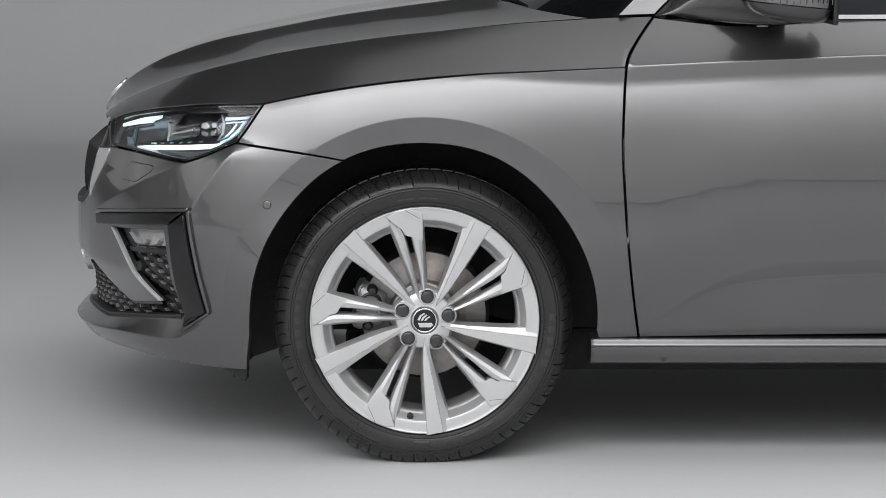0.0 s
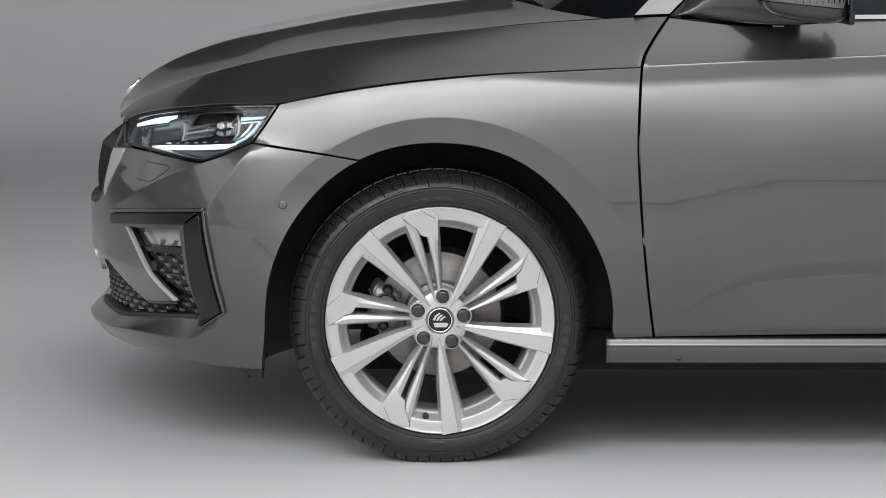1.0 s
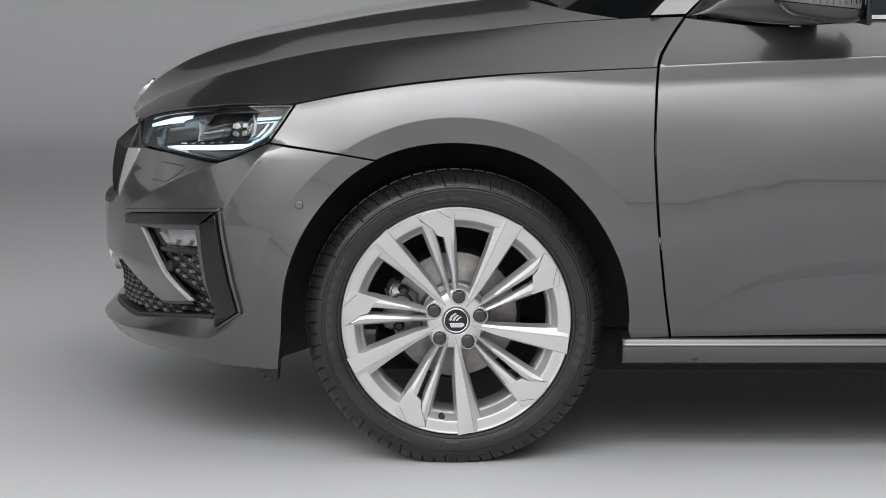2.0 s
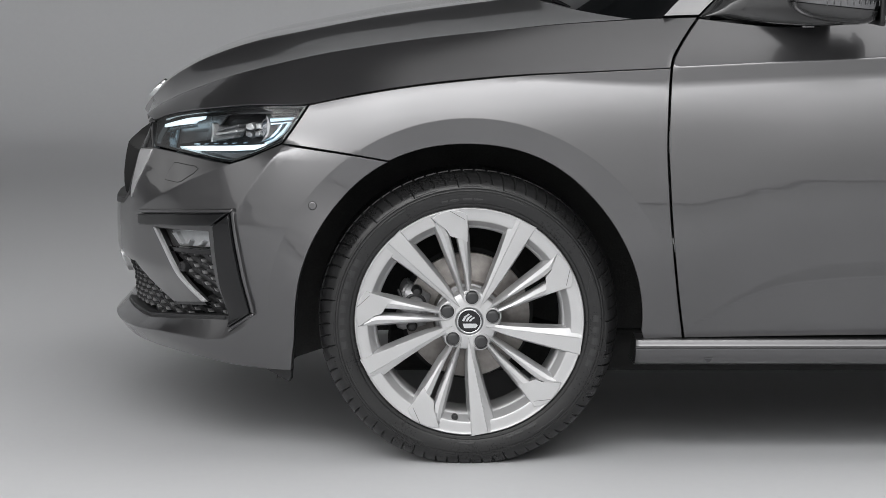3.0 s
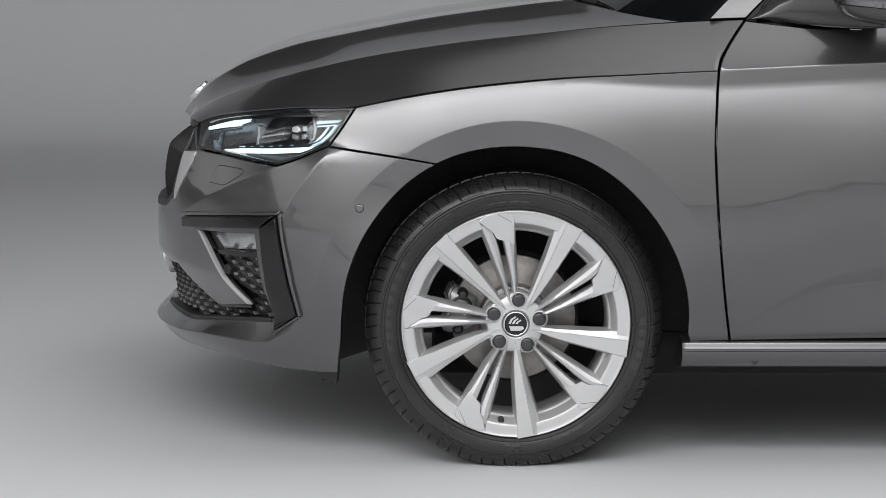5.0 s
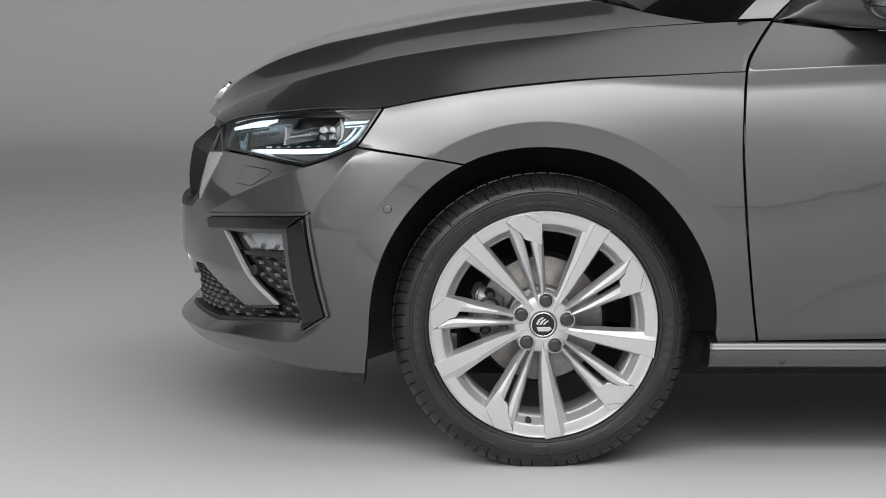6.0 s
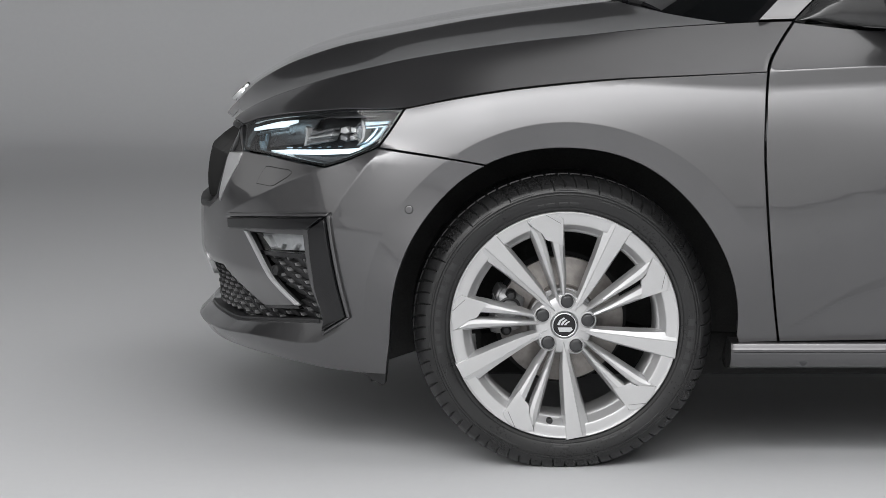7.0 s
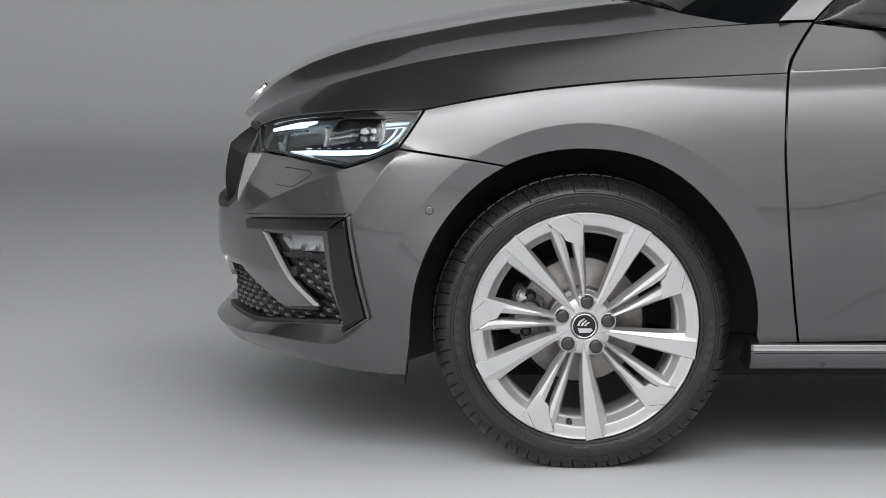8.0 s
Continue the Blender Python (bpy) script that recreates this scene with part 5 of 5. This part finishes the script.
def badge():
    b = part("bonnet_badge", lathe(spline([(0, -0.0022), (0.022, -0.0020), (0.0245, -0.0014), (0.025, 0.004)], 3).tolist(), 40), BLACK_GLOSS, car, "round badge, black with a bright ring")
    r = part("badge_ring", lathe(spline([(0.0235, -0.0015), (0.0250, -0.0034), (0.0275, -0.0034), (0.0290, -0.0012), (0.0293, 0.005)], 3).tolist(), 40), CHROME, b)
    # the disc's face follows the bonnet's nose
    b.matrix_local = Matrix.Translation((-0.7505, MID, 0.7555)) @ Vector((0, -1, 0)).rotation_difference(Vector((-0.68, 0.0, 0.73))).to_matrix().to_4x4() @ Matrix.Diagonal((1, 1.2, 1, 1))


badge()

plate("plate_bracket", [(-1.215, 0.340), (-1.192, 0.340), (-1.192, 0.388), (-1.215, 0.388)], SATIN, car, off=0.004, depth=0.012)

# lower edge of the bumper and its black flap before the wheel
plate("wheel_deflector", [(-0.497, 0.208), (-0.400, 0.209), (-0.411, 0.181), (-0.422, 0.172), (-0.455, 0.191)], BLACK_SATIN, car, off=-0.014, depth=0.012)
# ---- upper body: pillar, glass, mirror, wiper ----


def sheet4(name, rows, mat, thick, parent=car, n=12, label=""):
    """A curved plate between two rails of points, given its thickness along its normal."""
    a, b = spline(rows[0], n), spline(rows[1], n)
    m = min(len(a), len(b))
    bm = bmesh.new()
    g = [[bm.verts.new(tuple(a[i] * (1 - t) + b[i] * t)) for t in np.linspace(0, 1, 7)] for i in range(m)]
    faces = []
    for p, q in zip(g, g[1:]):
        for k in range(6):
            faces.append(bm.faces.new((p[k], p[k + 1], q[k + 1], q[k])))
    bmesh.ops.recalc_face_normals(bm, faces=bm.faces)
    bmesh.ops.solidify(bm, geom=bm.faces[:], thickness=thick)
    return part(name, bm, mat, parent, label, angle=40)


def flipped(pts):
    return [(x, 2 * MID - y, z) for x, y, z in pts]


PILLAR_A = [(0.407, 0.1495, 0.946), (0.412, 0.152, 0.951), (0.497, 0.192, 1.035), (0.675, 0.250, 1.19), (0.89, 0.305, 1.335), (1.11, 0.35, 1.425)]
PILLAR_B = [(0.482, 0.1605, 0.948), (0.487, 0.163, 0.953), (0.575, 0.205, 1.035), (0.75, 0.265, 1.18), (0.95, 0.325, 1.305), (1.12, 0.362, 1.385)]
for f in (lambda p: p, flipped):
    sheet4("a_pillar", [f(PILLAR_A), f(PILLAR_B)], PAINT, 0.03)
    sheet4("pillar_seal", [f([(x + 0.002, y + 0.001, z) for x, y, z in PILLAR_B]), f([(x + 0.022, y + 0.004, z - 0.006) for x, y, z in PILLAR_B])], BLACK_SATIN, 0.02)

SCREEN_LOW = [(0.402, 0.225, 0.944), (0.28, 0.40, 0.940), (0.185, 0.62, 0.938), (0.13, MID, 0.938)]
SCREEN_TOP = [(1.12, 0.40, 1.425), (1.06, 0.55, 1.442), (1.02, 0.75, 1.450), (1.0, MID, 1.452)]
low, top = SCREEN_LOW + flipped(SCREEN_LOW[-2::-1]), SCREEN_TOP + flipped(SCREEN_TOP[-2::-1])
sheet4("windscreen", [low, top], TINT, 0.005, label="dark tinted windscreen")
sheet4("cowl", [[(x - 0.05, y, z - 0.020) for x, y, z in low], [(x + 0.03, y, z - 0.012) for x, y, z in low]], BLACK_SATIN, 0.01)
sheet4("windscreen_edge", [[(0.400, 0.222, 0.948), (0.49, 0.262, 1.035), (0.67, 0.317, 1.19), (0.89, 0.369, 1.335), (1.11, 0.405, 1.425)], [(0.428, 0.196, 0.949), (0.513, 0.238, 1.033), (0.68, 0.302, 1.188), (0.90, 0.353, 1.333), (1.12, 0.391, 1.423)]], BLACK_GLOSS, 0.012)


def roof():
    rail = [(1.0, 0.37, 1.425), (1.6, 0.34, 1.462), (2.3, 0.34, 1.455), (2.9, 0.37, 1.40), (3.25, 0.42, 1.33)]
    mid = [(1.0, MID, 1.455), (1.6, MID, 1.488), (2.3, MID, 1.480), (2.9, MID, 1.425), (3.25, MID, 1.35)]
    for f in (lambda p: p, flipped):
        sheet4("roof", [f(rail), f(mid)], PAINT, 0.02)
        sheet4("side_window", [f([(0.51, 0.158, 0.955), (1.0, 0.150, 0.955), (1.9, 0.150, 0.962), (2.7, 0.20, 0.985), (3.0, 0.24, 1.02)]), f([(1.10, 0.372, 1.400), (1.35, 0.352, 1.425), (1.9, 0.338, 1.440), (2.7, 0.36, 1.38), (3.0, 0.40, 1.33)])], WINDOW, 0.005, label="dark tinted side window")
        # bright strip under the glass
        sheet4("window_strip", [f([(0.60, 0.138, 0.9465), (1.0, 0.134, 0.9475), (1.9, 0.134, 0.954), (2.6, 0.16, 0.97)]), f([(0.60, 0.1400, 0.9550), (1.0, 0.1357, 0.9562), (1.9, 0.1357, 0.9622), (2.6, 0.1617, 0.978)])], SATIN, 0.006)
        sheet4("window_rubber", [f([(0.52, 0.137, 0.940), (1.0, 0.132, 0.9415), (1.9, 0.132, 0.948), (2.6, 0.158, 0.964)]), f([(0.52, 0.142, 0.946), (1.0, 0.137, 0.9472), (1.9, 0.137, 0.9535), (2.6, 0.163, 0.9695)])], BLACK_SATIN, 0.006)


roof()
# rest of the sides and the tail
rear_arch = [(REAR_S + s, z) for s, z in arch_run(186, -6, r=0.37)]
for f in (lambda p: p, mirrored):
    panel("rear_door", loop_of(*[f(c) for c in ([(1.47, 0.955), (1.46, 0.85), (1.46, 0.60), (1.50, 0.290)], [(1.50, 0.290), (2.20, 0.296)], [(2.20, 0.296), (2.28, 0.50), (2.42, 0.72), (2.42, 0.96)], [(2.42, 0.960), (1.47, 0.955)])]), PAINT, car, grid=0.05)
    panel("rear_quarter", loop_of(*[f(c) for c in ([(2.42, 0.96), (2.42, 0.72), (2.28, 0.50), (2.20, 0.296)], [(2.20, 0.296), (2.277, 0.273)], rear_arch, [(3.01, 0.273), (3.4, 0.28), (3.9, 0.30)], [(3.9, 0.30), (3.9, 0.96)], [(3.9, 0.96), (2.42, 0.96)])]), PAINT, car, grid=0.05)
panel("front_fender", loop_of(*[mirrored(c) for c in (FENDER_TOP, DOOR_FRONT, [(0.454, 0.276), (0.368, 0.274)], arch_run(-6, 116.1)[1:], GAP[::-1], LAMP_BACK[::-1])]), PAINT, car, grid=0.04)
panel("front_door", loop_of(*[mirrored(c) for c in (DOOR_UP[::-1], DOOR_FRONT, [(0.454, 0.276), (1.50, 0.290)], [(1.50, 0.290), (1.46, 0.60), (1.46, 0.85), (1.47, 0.955)], [(1.47, 0.955), (0.484, 0.952)])]), PAINT, car, grid=0.05)
part("tailgate", box(0.25, 1.05, 0.95, (3.36, MID, 0.80), 0.08), PAINT, car)


def sill_far():
    part("sill", box(1.75, 0.12, 0.065, (1.225, 2 * MID - 0.11, 0.235), 0.015), PAINT, car)


sill_far()


def super_shape(a, b, c, e1, e2, nu=48, nv=28, warp=None):
    bm = bmesh.new()

    def p(v, e):
        return math.copysign(abs(v) ** e, v)
    rows = []
    for j in range(nv + 1):
        t = -math.pi / 2 + math.pi * j / nv
        row = []
        for i in range(nu):
            u = 2 * math.pi * i / nu
            v = Vector((a * p(math.cos(t), e1) * p(math.cos(u), e2), b * p(math.cos(t), e1) * p(math.sin(u), e2), c * p(math.sin(t), e1)))
            row.append(bm.verts.new(warp(v) if warp else v))
        rows.append(row)
    for p0, p1 in zip(rows, rows[1:]):
        for i in range(nu):
            bm.faces.new((p0[i], p0[(i + 1) % nu], p1[(i + 1) % nu], p1[i]))
    bmesh.ops.remove_doubles(bm, verts=bm.verts, dist=1e-6)
    bmesh.ops.recalc_face_normals(bm, faces=bm.faces)
    return bm


def door_mirror():
    m = holder("door_mirror", car)
    at = Vector((0.742, -0.045, 1.018))

    def warp(v):
        # blunt towards the rear, pointed and low towards the front
        f = (v.x + 0.10) / 0.20
        w = Vector((v.x, v.y * (0.55 + 0.45 * min(1, max(0, f)) ** 0.5), v.z * (0.62 + 0.38 * min(1, max(0, f)) ** 0.6)))
        w.x = min(w.x, 0.088)
        w.z += 0.018 * (1 - f) * (1 if v.z > 0 else 0.2)
        w.x += 0.10 * w.z * 0.2
        return w
    bm = super_shape(0.094, 0.105, 0.080, 0.55, 0.6, warp=warp)
    bmesh.ops.bisect_plane(bm, geom=bm.verts[:] + bm.edges[:] + bm.faces[:], plane_co=(0, 0, -0.032), plane_no=(0.10, 0, 1), clear_inner=True)
    bmesh.ops.translate(bm, vec=at, verts=bm.verts)
    part("mirror_shell", bm, PAINT, m)
    # dark lower tray, a little outside the shell
    bm = super_shape(0.0955, 0.1065, 0.0815, 0.55, 0.6, warp=warp)
    bmesh.ops.bisect_plane(bm, geom=bm.verts[:] + bm.edges[:] + bm.faces[:], plane_co=(0, 0, -0.036), plane_no=(0.10, 0, 1), clear_outer=True)
    bmesh.ops.translate(bm, vec=at, verts=bm.verts)
    part("mirror_tray", bm, MIRROR_PAINT, m)
    bm = super_shape(0.0960, 0.1070, 0.0820, 0.55, 0.6, warp=warp)
    g = bm.verts[:] + bm.edges[:] + bm.faces[:]
    bmesh.ops.bisect_plane(bm, geom=g, plane_co=(0, 0, -0.020), plane_no=(0.05, 0, 1), clear_outer=True)
    g = bm.verts[:] + bm.edges[:] + bm.faces[:]
    bmesh.ops.bisect_plane(bm, geom=g, plane_co=(0, 0, -0.034), plane_no=(0.10, 0, 1), clear_inner=True)
    bmesh.ops.translate(bm, vec=at, verts=bm.verts)
    part("indicator", bm, DARK_CHROME, m, "clear indicator strip")
    part("mirror_glass_frame", box(0.008, 0.180, 0.126, at + Vector((0.086, 0.0, -0.004)), 0.003), BLACK_SATIN, m)
    # sail and foot in one sweep, from a point on the door's top edge out to the shell
    xs = [0.494, 0.52, 0.555, 0.595, 0.64, 0.685, 0.73, 0.76]
    low = [0.9525, 0.9490, 0.9460, 0.9425, 0.9395, 0.9380, 0.9390, 0.9450]
    out = [0.1400, 0.1360, 0.1260, 0.1050, 0.0700, 0.0250, -0.0200, -0.0450]
    high = [0.9560, 0.9800, 1.0150, 1.0500, 1.0700, 1.0650, 1.0400, 1.0200]
    bm = bmesh.new()
    rows = []
    for x, zb, yo, zt in zip(xs, low, out, high):
        sec = spline([(0.158, zt), (yo + 0.022, zt - 0.004), (yo + 0.004, zt * 0.6 + zb * 0.4), (yo, zt * 0.25 + zb * 0.75), (yo + 0.005, zb + 0.005), (yo + 0.022, zb), (0.150, zb + 0.003)], 5)
        rows.append([bm.verts.new((x, y, z)) for y, z in sec])
    for p, q in zip(rows, rows[1:]):
        for k in range(len(p) - 1):
            bm.faces.new((p[k], p[k + 1], q[k + 1], q[k]))
    bm.faces.new(rows[0])
    bm.faces.new(rows[-1])
    bmesh.ops.recalc_face_normals(bm, faces=bm.faces)
    part("mirror_foot", bm, MIRROR_PAINT, m, angle=60)
    part("drain_strip", box(0.024, 0.004, 0.0016, (0.700, 0.012, 0.9368), 0.0006), SATIN, m)
    # ribs of the indicator
    for k in range(9):
        part("indicator_rib", box(0.0016, 0.003, 0.011, (0.716 + 0.013 * k, -0.152 + 0.004 * abs(k - 5), 0.990), 0.0005), DARK_CHROME, m)
    part("rubber_band", box(0.012, 0.175, 0.070, at + Vector((0.088, 0.006, -0.040)), 0.005), BLACK_SATIN, m)


door_mirror()


def wiper():
    w = holder("wiper", car)
    part("wiper_arm", tube([(0.105, 0.66, 0.996), (0.140, 0.59, 0.990), (0.170, 0.54, 0.983), (0.196, 0.50, 0.977)], [0.008, 0.0085, 0.0085, 0.0070], 10), BLACK_SATIN, w)
    part("wiper_blade", tube([(0.125, 0.62, 0.993), (0.178, 0.53, 0.981), (0.206, 0.48, 0.973), (0.228, 0.44, 0.965)], [0.006, 0.0065, 0.0055, 0.0022], 8), BLACK_GLOSS, w)
    part("wiper_clip", box(0.030, 0.03, 0.016, (0.165, 0.55, 0.986), 0.004), BLACK_GLOSS, w)


wiper()

# the other wheels share the first one's meshes


def other_wheel(x, far):
    made = {}
    for o in (wheel, *wheel.children_recursive):
        made[o] = o.copy()
        scene.collection.objects.link(made[o])
        if o is not wheel:
            made[o].parent = made[o.parent]
    w = made[wheel]
    w.name = "front_wheel" if x < 1 else "rear_wheel"
    w.location = (x, 2 * MID - 0.05 if far else 0.05, HUB_Z)
    w.rotation_euler = (0, 0, math.pi if far else 0)


other_wheel(0.0, True)
other_wheel(REAR_S, False)
other_wheel(REAR_S, True)
